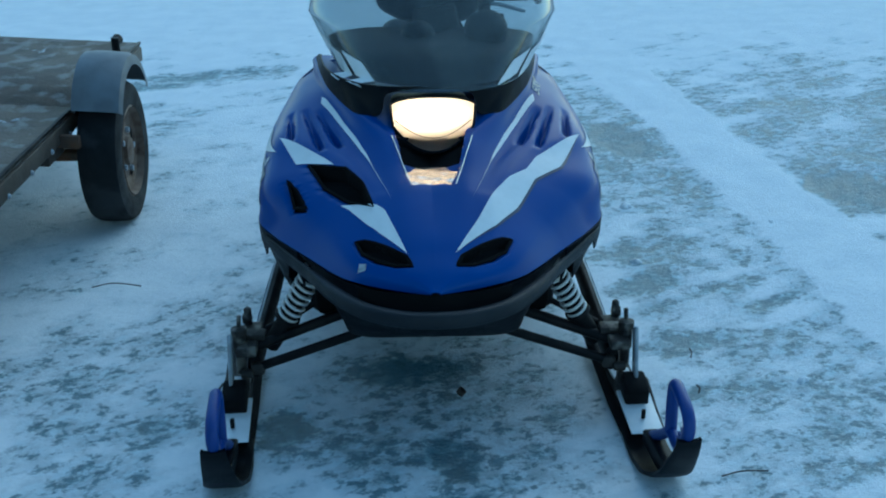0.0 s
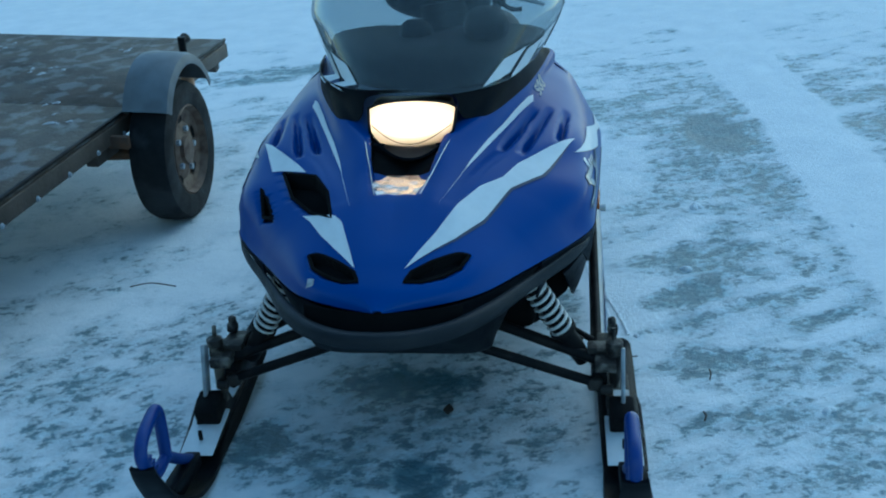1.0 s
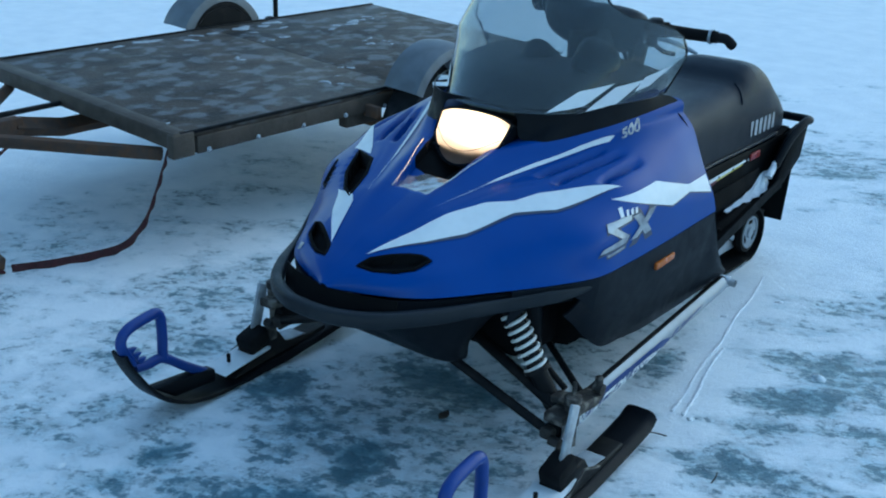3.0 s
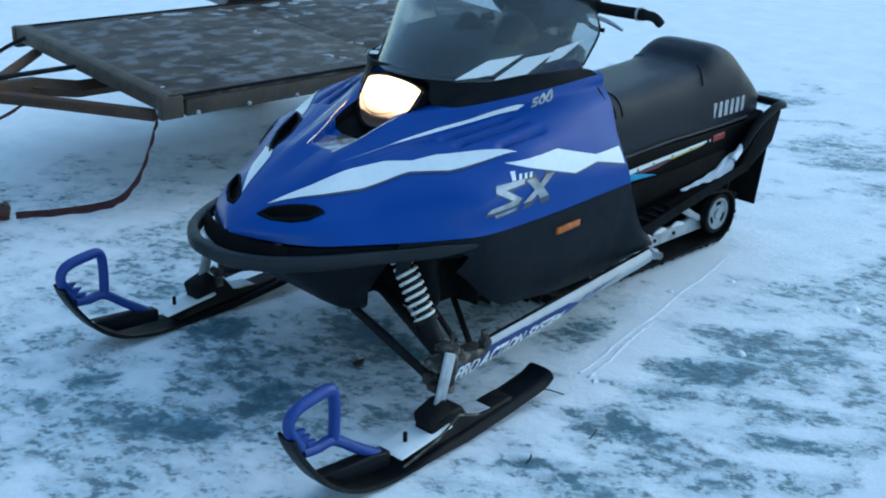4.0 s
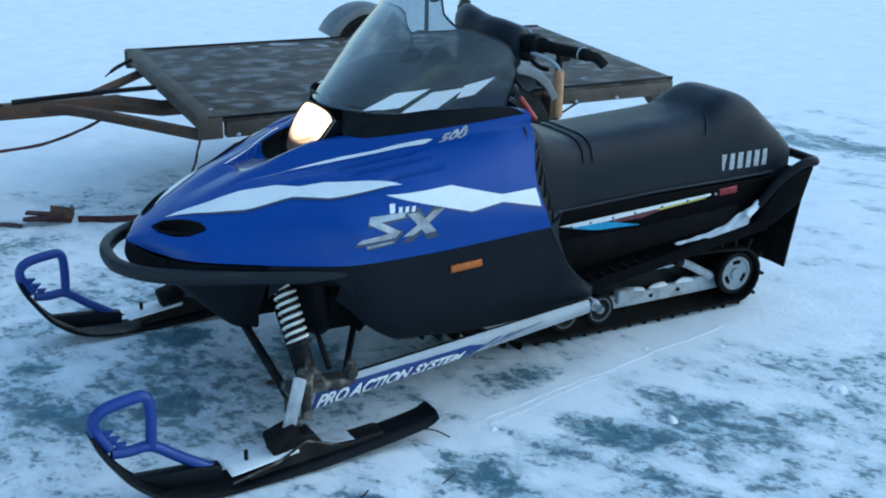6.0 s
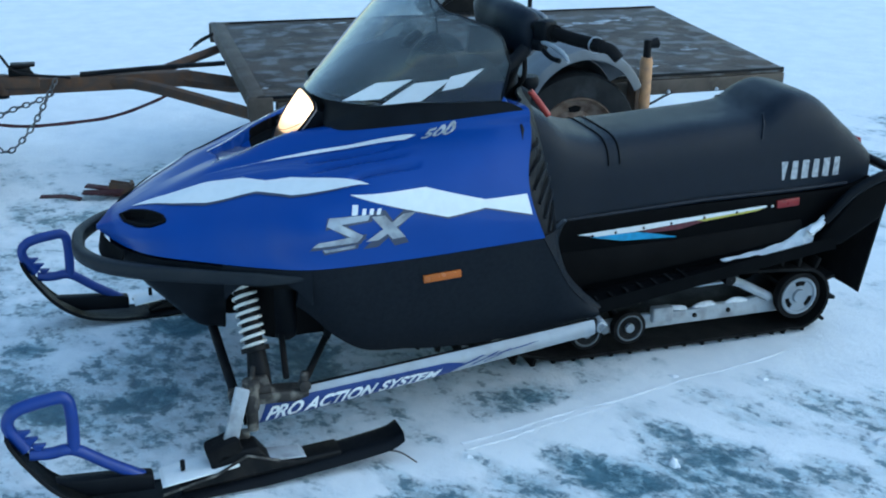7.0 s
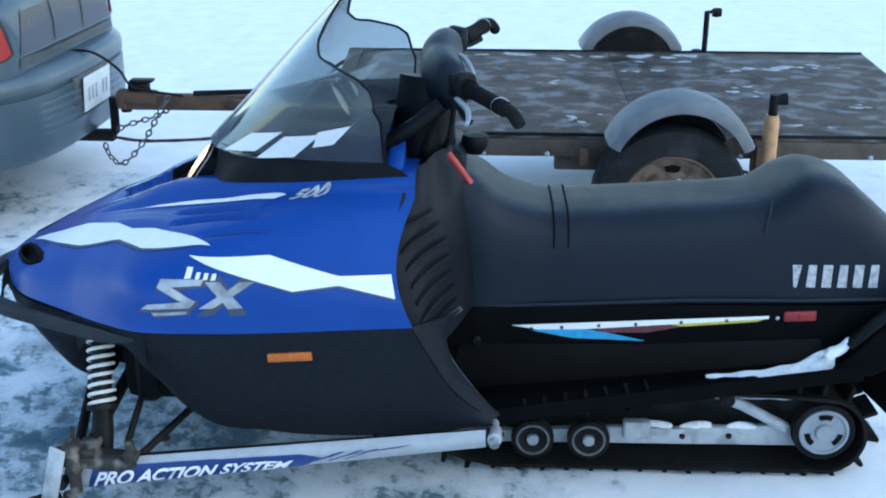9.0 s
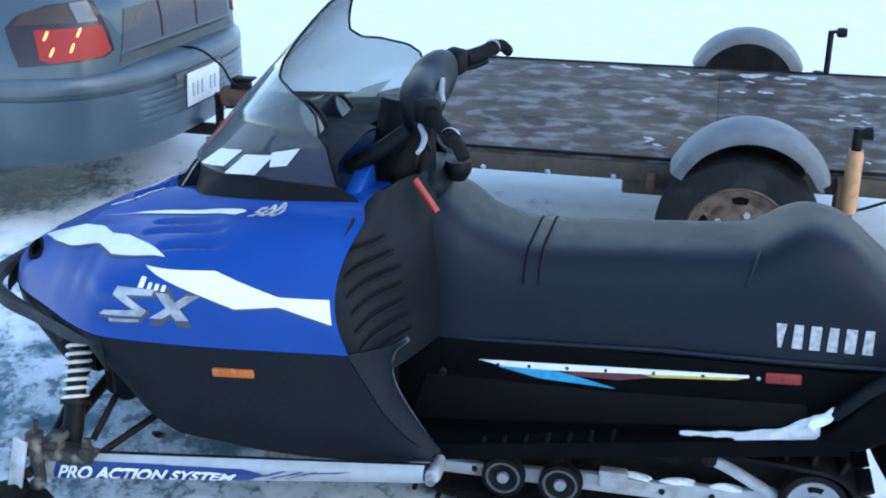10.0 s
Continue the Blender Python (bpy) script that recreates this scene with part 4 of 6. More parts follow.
# skis
SKI = [(-.692, .228), (-.682, .200), (-.655, .155), (-.60, .085), (-.53, .038), (-.44, .014), (-.34, .006), (-.1, .004), (.10, .004), (.19, .006), (.235, .010), (.262, .022)]
ski_rows = []
for y, z in curve(SKI, 5):
    w = .054 * min(1.0, 0.5 + 2.6 * (y + .69)) * (1 - max(0, y - .22) * 1.5)
    ski_rows.append([(.555 + u * w, y, z + .006 * abs(u) ** 6 * (y < -.3) + max(0.0, min(1.0, (y + .40) * 4)) * .020 * (1 - abs(u) ** 5)) for u in np.linspace(-1, 1, 17)])
for s in (1, -1):
    def sh(shape):
        """To its side, with the tail a little off the ground and both skis steered towards the rider's left."""
        v, f = shape if s > 0 else flip(shape)
        v = [(x, y if y > -.36 else -.36 + (y + .36) * .93, z + .035 * max(0.0, y + .1) / .35) for x, y, z in v]
        return [(x - .055 * (y + .13) - .005 * s, y + .055 * (x - s * .545), z) for x, y, z in v], f
    ski = part("ski", sh(shell(ski_rows, 0.010)), BLACK, sled, "black plastic ski with a blue tip loop")
    lp = curve([(.555, -.655, .185), (.555, -.69, .248), (.555, -.67, .286), (.555, -.60, .302), (.555, -.552, .300), (.555, -.542, .25), (.555, -.545, .165)], 6)
    part("ski_loop", sh(joined(tube(lp, .0155, 12), tube(curve([(.555, -.65, .17), (.555, -.60, .165), (.555, -.545, .165), (.555, -.47, .115), (.555, -.385, .062)], 5), .0145, 10))), BLUE_PLASTIC, ski, "blue plastic loop handle")
    part("loop_teeth", sh(joined(*[prism([(-.676 + .016 * q, .236 - .020 * q), (-.640 + .016 * q, .232 - .020 * q), (-.662 + .016 * q, .214 - .020 * q)], "x", .548, .562, 0.001) for q in range(3)])), BLUE_PLASTIC, ski)
    part("loop_foot", sh(joined(prism([(-.60, .095), (-.52, .04), (-.36, .03), (-.36, .07), (-.42, .08)], "x", .535, .575, 0.006))), BLACK, ski)
    part("ski_saddle", sh(joined(prism([(-.30, .02), (-.24, .045), (-.20, .10), (-.11, .105), (-.08, .06), (-.02, .04), (.10, .034), (.10, .016), (-.30, .012)], "x", .522, .588, 0.006))), STEEL, ski, "black steel ski saddle")
    part("rubber_block", sh(box((.555, -.19, .100), (.066, .085, .05), 0.012, (18, 0, 0))), RUBBER, ski)
    part("saddle_plate", sh(prism([(-.345, .045), (-.335, .05), (-.16, .074), (-.16, .066)], "x", .511, .599, 0.001)), WHITE, ski, "frosted pale saddle plate")
    part("saddle_plate", sh(prism([(-.10, .058), (-.09, .064), (.0, .046), (.01, .040)], "x", .526, .584, 0.001)), FROSTED, ski, "frosted pale saddle plate")
    part("saddle_rod", sh(tube([(.606, -.345, .03), (.606, -.22, .058), (.602, -.14, .095), (.602, -.06, .062)], .0035, 6)), GRIMY, ski, "bare steel rod")
    part("bolt", sh(lathe([(.006, 0), (.006, .025), (.001, .026)], (.555, -.29, .06), "z", 8)), STEEL, ski)
    part("wear_bar", sh(tube([(.555, -.42, .004), (.555, -.1, -.004), (.555, .2, -.004)], .006, 6)), METAL, ski)

# front bumper
fb = curve([(0, -.487, .458), (.08, -.478, .459), (.172, -.428, .460), (.25, -.335, .462), (.318, -.222, .466), (.378, -.133, .473), (.425, -.062, .480), (.458, .0, .486), (.474, .05, .492)], 8)
fb = [(-x, y, z) for x, y, z in reversed(fb[1:])] + fb
band = []
for k, p in enumerate(fb):
    d = Vector(fb[min(k + 1, len(fb) - 1)]) - Vector(fb[max(k - 1, 0)])
    out = Vector((d.y, -d.x, 0)).normalized()
    side = min(1.0, max(0.0, (p[1] + .34) / .20))
    end = min(1.0, max(0.0, (p[1] + .06) / .11))
    ring_pts = []
    for q in range(16):
        a = 2 * math.pi * q / 16
        c, h = math.cos(a), math.sin(a)
        ring_pts.append(tuple(Vector(p) + out * (.017 - .013 * side) * math.copysign(abs(c) ** .7, c) + Vector((0, 0, (.020 - .002 * side) * (1 - .75 * end) * math.copysign(abs(h) ** .6, h)))))
    band.append(ring_pts)
bsh = grid(band, wrap=True)
bsh[1].extend([tuple(range(16)), tuple(range(len(bsh[0]) - 16, len(bsh[0])))])
part("front_bumper", bsh, BUMPER, sled, "dark grey plastic front bumper band")

# black mesh between the hood's lip and the bumper
mesh_rows = [[(x, -.435 + 1.35 * x * x + .012 * (1 - v), .498 - .055 * v) for v in np.linspace(0, 1, 4)] for x in np.linspace(-.19, .19, 25)]
part("nose_grille", shell(mesh_rows, 0.003), HOLE, sled, "black mesh grille under the hood lip")
# handlebar, turned to the rider's left: its right half stands forward and higher
def turned(shape):
    out = []
    for x, y, z in shape[0]:
        out.append((x * .92, y + .14 * x, z - .24 * x) if x < 0 else (x * .985, y - .02 * x, z + .04 * x))
    return out, shape[1]


def both_turned(name, shape, mat, parent, label=""):
    part(name, turned(shape), mat, parent, label)
    part(name, turned(flip(shape)), mat, parent, label)


bar = curve([(.372, .872, .982), (.28, .82, .993), (.20, .765, 1.008), (.12, .715, 1.03), (0, .69, 1.035)], 6)
handlebar = part("handlebar", turned(tube(bar + [(-x, y, z) for x, y, z in reversed(bar[:-1])], .012, 10)), STEEL, sled, "black handlebar with a padded centre")
both_turned("grip", joined(tube(curve([(.355, .862, .984), (.28, .82, .993), (.225, .782, 1.003)], 5), .018, 12), lathe([(.001, -.007), (.024, -.006), (.024, .006), (.001, .007)], (.222, .78, 1.003), "x", 14)), RUBBER, handlebar, "black rubber grip")
both_turned("grip_end", tube(curve([(.352, .860, .984), (.375, .878, .978), (.392, .896, .955)], 4), [.015] * 8 + [.013], 10), RUBBER, handlebar)
both_turned("grip_clamp", lathe([(.021, -.005), (.022, 0), (.021, .005)], (.338, .852, .986), "x", 14), METAL, handlebar, "bright clamp")
lever = curve([(.186, .742, .986), (.225, .752, .988), (.262, .771, .978), (.30, .776, .966), (.328, .772, .958)], 5)
part("brake_lever", tube(lever, [.0045 + .0025 * math.sin(math.pi * k / (len(lever) - 1)) for k in range(len(lever))], 8), ARM_PAINT, handlebar, "pale silver lever")
part("lever_perch", joined(box((.19, .748, .978), (.035, .04, .03), .008, (0, 0, 25)), tube(curve([(.20, .75, .97), (.225, .765, .95), (.255, .78, .945)], 4), .007, 8)), BLACK, handlebar)
# pale line along the pad's upper left edge
part("pad_strap", tube(curve([(.02, .752, 1.050), (.085, .766, 1.052), (.135, .778, 1.044), (.15, .785, 1.028)], 5), .0065, 8), FROSTED, handlebar, "pale strap over the padded cover")
part("throttle_lever", turned(tube(curve([(-.19, .745, .995), (-.235, .775, .975), (-.27, .81, .968), (-.295, .84, .972)], 5), .010, 8)), BLACK, handlebar, "black thumb lever")
both_turned("switch_block", box((.195, .765, 1.008), (.05, .055, .06), 0.014, (0, 0, 30)), BLACK, handlebar)
pad = [[(x, .705 + r * .052 * math.cos(a) + .55 * abs(x) ** 1.7, 1.018 + r * (.060 if math.sin(a) > 0 else .085) * math.sin(a) - .05 * abs(x)) for a in (2 * math.pi * q / 20 for q in range(20))] for x, r in ((-.205, .25), (-.20, .55), (-.175, .8), (-.12, .95), (-.05, 1.0), (.05, 1.0), (.12, .95), (.175, .8), (.20, .55), (.205, .25))]
psh = grid(rounded(np.array(pad).transpose(1, 0, 2), 3).transpose(1, 0, 2), wrap=True)
psh[1].extend([tuple(range(20)), tuple(range(len(psh[0]) - 20, len(psh[0])))])
part("handlebar_pad", turned(([(x * .84, y, z) for x, y, z in psh[0]], psh[1])), VINYL, handlebar, "black padded handlebar cover")
part("steering_post", tube([(.045, .66, .80), (.04, .665, .90), (.025, .675, 1.0)], [.085, .075, .07], 16), BLACK, sled)

# ---- flatbed trailer, in its own frame: x across, y along towards its tail, z up ----
trailer = thing("trailer", pose(-1.795, 3.375, 0), "weathered plywood flatbed trailer with galvanised fenders on the snow", "trailer")
W, L, H = 0.635, 2.415, 0.495
for y0, y1 in ((0, 1.217), (1.2185, L)):
    part("deck_board", box((0, (y0 + y1) / 2, H - .009), (2 * W - .01, y1 - y0, .018), 0.002), WOOD, trailer, "weathered plywood deck board")
both("side_rail", box((W - .02, L / 2 + .05, H - .052), (.045, L - .1, .066), 0.005), RAIL, trailer, "old brown steel side rail")
part("front_rail", joined(box((0, .008, H - .022), (2 * W + .01, .035, .062), 0.006), box((0, .03, H + .006), (2 * W - .02, .05, .008), 0.002)), RAIL, trailer, "brown angle-iron front rail")
both("corner_plate", box((W - .01, .035, H - .040), (.036, .10, .090), 0.006), RAIL, trailer, "brown steel corner plate")
part("rope_end", tube(curve([(-W + .12, -.01, H - .02), (-W + .05, -.07, H - .07), (-W - .03, -.11, H - .13)], 5), [.009] * 8 + [.004] * 3, 8), STEEL, trailer, "dark frayed rope end")
part("tail_rail", box((0, L - .02, H - .06), (2 * W - .1, .05, .10), 0.005), FRAME_WOOD, trailer)
for y in (.5, 1.0, 1.5, 2.0):
    part("cross_beam", box((0, y, H - .06), (2 * W - .1, .05, .07), 0.004), FRAME_WOOD, trailer)
tongue = part("tongue", joined(box((0, -.55, .432), (.06, .80, .066), 0.006), tube([(0, -.18, .432), (0, .03, .39), (0, .5, .39)], .038, 4)), RUST, trailer, "rusty steel drawbar")
part("drawbar_brace", tube(curve([(.0, -.50, .432), (.12, -.34, .43), (.62, .035, .405)], 5), .027, 8), RUST, tongue, "rusty pipe from drawbar to corner")
part("drawbar_brace", tube([(-.38, .04, .485), (-.03, -.35, .44)], .022, 8), RUST, tongue)
part("drawbar_strut", tube(curve([(.02, -.62, .475), (.03, -.3, .49), (.05, .0, .50)], 4), .011, 8), STEEL, tongue, "thin dark strut above the drawbar")
coupler = part("coupler", joined(box((0, -.865, .45), (.075, .16, .06), 0.015), lathe([(.001, -.045), (.034, -.045), (.038, -.01), (.034, .02), (.02, .035), (.001, .035)], (0, -.935, .45), "z", 14)), RUST, tongue)
part("latch", joined(box((0, -.865, .495), (.05, .09, .04), 0.008), box((.0, -.85, .525), (.06, .10, .012), 0.004), tube([(.02, -.82, .50), (.02, -.80, .47)], .006, 6)), STEEL, coupler)
tongue.location = (-.095, -.015, 0)
both("tail_bracket", prism([(2.30, .42), (2.41, .42), (2.41, .35), (2.36, .34)], "x", .505, .585, 0.004), FRAME_WOOD, trailer)
both("deck_lip", box((W - .004, L / 2, H + .001), (.014, L - .01, .012), 0.003), STEEL, trailer)
part("axle", tube([(-.66, 1.315, .27), (.66, 1.315, .27)], .025, 10), RUST, trailer)
for s in (1, -1):
    def sd(shape):
        shape = [(x - .055, y - .015, z) for x, y, z in shape[0]], shape[1]
        return shape if s > 0 else flip(shape)
    c = (.80, 1.33, .285)
    wheel_t = part("trailer_wheel", sd(lathe([(.184, -.075), (.235, -.082), (.272, -.072), (.283, -.05), (.285, 0), (.283, .05), (.272, .072), (.235, .082), (.184, .075)], c, "x", 48)), TYRE, trailer, "black trailer tyre on a rusted rim")
    part("rim", sd(lathe([(.186, .068), (.178, .078), (.165, .05), (.12, .035), (.10, .045), (.06, .05), (.055, .065), (.03, .07), (.001, .07)], c, "x", 36)), RIM, wheel_t, "rusted pale steel rim")
    for q in range(5):
        a = q * 2 * math.pi / 5
        part("rim_slot", sd(joined(([(c[0] + .0415 + .001, c[1] + rr * math.cos(a + .31 + da), c[2] + rr * math.sin(a + .31 + da)) for rr, da in ((.118, -.2), (.138, -.22), (.144, 0), (.138, .22), (.118, .2), (.113, 0))], [tuple(range(6))]))), HOLE, wheel_t)
        part("wheel_nut", sd(lathe([(.012, 0), (.012, .016), (.001, .018)], (c[0] + .045, c[1] + .085 * math.cos(a), c[2] + .085 * math.sin(a)), "x", 6)), FROSTED, wheel_t)
    fr = [[(x, 1.35 + r * math.cos(a), .398 + r * math.sin(a)) for x, r in ((.715, .215), (.715, .262), (.72, .282), (.75, .287), (.80, .288), (.875, .285), (.893, .278), (.898, .264), (.899, .243))] for a in np.linspace(math.radians(25), math.radians(155), 26)]
    if s < 0:
        fr = [[(x, 1.35 + (y - 1.35) * .93, .36 + (z - .36) * .90 - .004) for x, y, z in row] for row in fr]
    fender = part("fender", sd(shell(fr, 0.003)), GALV, trailer, "dull galvanised steel fender")
    # dark plate added for the shade and rusty brackets inside the fender
    arc = [(1.35 + r * math.cos(a), .398 + r * math.sin(a)) for r, turn in ((.212, 1), (.06, -1)) for a in np.linspace(math.radians(24), math.radians(156), 24)[::turn]]
    part("inner_skirt", sd(prism(arc, "x", .712, .716, 0)), STEEL, fender, "dark inner plate")
    part("fender_bracket", sd(joined(box((.67, 1.33, .45), (.04, .5, .06), 0.005), box((.72, 1.66, .42), (.1, .03, .12), .005), box((.72, 1.02, .42), (.08, .03, .05), .005))), RUST, trailer)
    if s > 0:
        part("stake_post", sd(lathe([(.001, 0), (.026, 0), (.028, .01), (.027, .20), (.024, .21), (.024, .22), (.001, .22)], (.76, 1.69, .38), "z", 16)), ORANGE, trailer, "faded orange tube post")
        part("post_crank", sd(joined(tube([(.76, 1.69, .58), (.76, 1.69, .675)], .017, 10), tube([(.76, 1.695, .655), (.76, 1.735, .660)], [.018, .023], 10))), STEEL, trailer)
        part("post_foot", sd(tube([(.76, 1.69, .30), (.76, 1.69, .39)], .015, 8)), STEEL, trailer)
    else:
        part("post_crank", sd(joined(tube([(.70, 1.69, .42), (.70, 1.69, .685)], .013, 8), tube([(.70, 1.685, .68), (.70, 1.725, .685)], .008, 8), lathe([(.001, -.024), (.020, -.020), (.023, 0), (.020, .020), (.001, .024)], (.70, 1.735, .680), "y", 12))), STEEL, trailer, "thin black crank with a round knob")
        part("crank_block", sd(box((.70, 1.655, .46), (.05, .05, .09), .01)), STEEL, trailer)
part("spring_block", box((W - .045, 1.0, H - .105), (.05, .20, .080), .008), RAIL, trailer, "rusty steel block under the side rail")
for y in np.arange(.15, 2.3, .24):
    for s in (1, -1):
        part("rail_bolt", ([(s * (W + .004 + 0.008 * h), y + r * math.cos(a), H - .075 + r * math.sin(a)) for r, h in ((.011, 0), (.006, 1)) for a in (k * math.pi / 4 for k in range(8))], [(k, (k + 1) % 8, 8 + (k + 1) % 8, 8 + k) for k in range(8)] + [tuple(range(8, 16))]), FROSTED, trailer)

# the bed leans: its far side stands higher than the side next to the sled
for o in trailer.children:
    if o.name.startswith(("trailer_wheel", "tongue", "axle")):
        continue
    for q in (o, *o.children):
        for v in q.data.vertices:
            v.co.z += .06 * (W - v.co.x)

# ---- car at the drawbar, in its own frame: x across, y forward, z up, origin under the rear bumper ----
car = thing("car", pose(-1.90, 2.24, 0, 0, 0, 178), "silver grey saloon car with a lit red tail lamp", "car")
BODY = [  # y, half width low, half width waist, sill z, waist z, deck z, half width deck
    (.035, .42, .52, .42, .62, .80, .46), (.06, .55, .61, .40, .63, .91, .54), (.12, .66, .70, .35, .65, .965, .59), (.25, .75, .775, .30, .67, .99, .63), (.45, .82, .835, .24, .70, 1.0, .66), (.7, .85, .865, .22, .72, 1.01, .68), (1.2, .86, .87, .2, .72, 1.0, .70),
    (2.4, .86, .87, .2, .72, .98, .70), (3.3, .86, .86, .2, .70, .93, .68), (4.0, .82, .83, .22, .66, .80, .62), (4.35, .66, .68, .28, .58, .66, .50)]
brow = []
for y, wl, ww, zs, zw, zd, wd in curve(BODY, 6):
    prof = curve([(wl * .9, zs), (wl, zs + .06), (ww, (zs + zw) / 2), (ww, zw), (wd + (ww - wd) * .45, zw + (zd - zw) * .72), (wd, zd - .01), (wd * .5, zd + .012), (0, zd + .015)], 4)
    brow.append([(x, y, z) for x, z in prof] + [(-x, y, z) for x, z in reversed(prof[:-1])])
bsh = grid(brow)
m = len(brow[0])
bsh[1].extend([tuple(range(m)), tuple(range((len(brow) - 1) * m, len(brow) * m))])
bsh[1].extend([(i * m, (i + 1) * m, (i + 1) * m + m - 1, i * m + m - 1) for i in range(len(brow) - 1)])
car_body = part("body", bsh, CAR_PAINT, car, "silver grey car body")
cab = []
for y, w, z0, w1, z1 in ((.55, .62, .99, .60, 1.0), (.75, .66, 1.0, .60, 1.12), (1.15, .68, 1.0, .57, 1.36), (1.6, .69, 1.0, .57, 1.42), (2.2, .69, .99, .57, 1.41), (2.7, .68, .98, .57, 1.28), (3.25, .66, .95, .6, .96)):
    cab.append([(w, y, z0), (w * .6 + w1 * .4, y, z0 * .5 + z1 * .5), (w1, y, z1 - .03), (w1 * .7, y, z1), (0, y, z1 + .012), (-w1 * .7, y, z1), (-w1, y, z1 - .03), (-(w * .6 + w1 * .4), y, z0 * .5 + z1 * .5), (-w, y, z0)])
csh = grid(rounded(np.array(cab), 4))
part("cabin", csh, CAR_GLASS, car, "dark car windows and roof")
part("roof", shell([[(x, y, 1.43 - .09 * x * x - .05 * (y - 1.8) ** 2) for x in np.linspace(-.54, .54, 9)] for y in np.linspace(1.2, 2.5, 9)], 0.01), CAR_PAINT, car)
for s in (1, -1):
    for y in (.85, 3.5):
        w = part("wheel", (lambda q: q if s > 0 else flip(q))(lathe([(.19, -.09), (.27, -.09), (.30, -.07), (.305, 0), (.30, .07), (.27, .09), (.19, .09)], (.76, y, .30), "x", 40)), RUBBER, car, "black car tyre")
        part("rim", (lambda q: q if s > 0 else flip(q))(lathe([(.195, .085), (.18, .08), (.15, .05), (.06, .06), (.001, .065)], (.76, y, .30), "x", 30)), METAL, w)

# rear bumper: a plan line swept through a profile of outward offset and height, with grooves in the middle part
plan = curve([(.862, .66), (.845, .45), (.79, .24), (.68, .09), (.5, -.005), (.3, -.04), (0, -.05)], 8)
plan = [np.array(p) for p in plan] + [np.array((-p[0], p[1])) for p in reversed(plan[:-1])]
prof = [(-.06, .285), (-.02, .295), (.0, .32), (.008, .37)]
for z in (.41, .44, .47, .50, .53):
    prof += [(.010, z - .011), (.009, z - .007), (.004, z - .003), (.004, z + .002), (.009, z + .006), (.010, z + .010)]
prof += [(.010, .560), (-.004, .566), (-.004, .578), (.012, .584), (.012, .61), (.006, .635), (-.012, .652), (-.06, .66), (-.12, .66)]
rows = []
for i, p in enumerate(plan):
    d = plan[min(i + 1, len(plan) - 1)] - plan[max(i - 1, 0)]
    nrm = np.array((-d[1], d[0])) / np.linalg.norm(d)
    if nrm[1] > 0 and abs(p[0]) < .6 or nrm.dot(p - np.array((0, 1.0))) < 0:
        nrm = -nrm
    rows.append([(*(p + nrm * ((.010 if .40 < z < .54 and abs(p[0]) > .47 and o < .0095 else o))), z) for o, z in prof])
bumper = part("rear_bumper", shell(rows, 0.004), CAR_PAINT, car, "silver grey rear bumper with grooves", smooth=35)

hitch = part("hitch", joined(box((0.04, .10, .265), (.05, .42, .05), 0.006), tube([(0.04, -.09, .265), (0.04, -.115, .285), (0.04, -.12, .44)], .021, 8), box((.04, -.15, .425), (.055, .09, .03), 0.006), lathe([(.001, -.03), (.024, -.03), (.024, 0), (.012, .01), (.001, .02)], (.04, -.175, .405), "z", 12)), STEEL, car, "black steel tow hitch")
part("under_body", box((0, 1.9, .30), (1.3, 2.6, .14), 0.03), HOLE, car)

# ---- graphics and small fittings of the snowmobile ----
from mathutils.bvhtree import BVHTree


def tree(*obs):
    return [BVHTree.FromPolygons([v.co for v in o.data.vertices], [tuple(p.vertices) for p in o.data.polygons]) for o in obs]


def cut_up(poly, step):
    """A flat outline cut into small cells: vertices in the plane, and faces."""
    bm = bmesh.new()
    bm.faces.new([bm.verts.new((u, v, 0)) for u, v in poly])
    return cells(bm, step)


def cells(bm, step):
    bmesh.ops.triangulate(bm, faces=bm.faces[:])
    lo = [min(v.co[k] for v in bm.verts) for k in (0, 1)]
    hi = [max(v.co[k] for v in bm.verts) for k in (0, 1)]
    for k in (0, 1):
        for c in np.arange(lo[k] + step, hi[k], step):
            no = (1, 0, 0) if k == 0 else (0, 1, 0)
            bmesh.ops.bisect_plane(bm, geom=bm.verts[:] + bm.edges[:] + bm.faces[:], plane_co=(c, c, 0), plane_no=no)
    return taken(bm)


def laid(flat, how, trees, lift=0.0015):
    """Flat cells laid onto a surface: 'z' drops (x, y) from above, 'x' and '-x' press (y, z) on from the side."""
    out = []
    for u, v, _ in flat[0]:
        if isinstance(how, tuple):  # a level direction: u runs across it
            o, d = (-2 * how[0] + u * how[1], -2 * how[1] - u * how[0], v), (*how, 0)
        else:
            o, d = {"z": ((u, v, 2), (0, 0, -1)), "x": ((1, u, v), (-1, 0, 0)), "-x": ((-1, u, v), (1, 0, 0))}[how]
        best = None
        for t in trees:
            p, nrm, _, dist = t.ray_cast(Vector(o), Vector(d))
            if p is not None and (best is None or dist < best[2]):
                best = (p, nrm, dist)
        if best is None:
            out.append((u, v, 0.7) if how == "z" else (0.45 if how == "x" else -0.45, u, v))
            continue
        p, nrm, _ = best
        if nrm.dot(Vector(d)) > 0:
            nrm = -nrm
        out.append(tuple(p + nrm * lift))
    return out, flat[1]


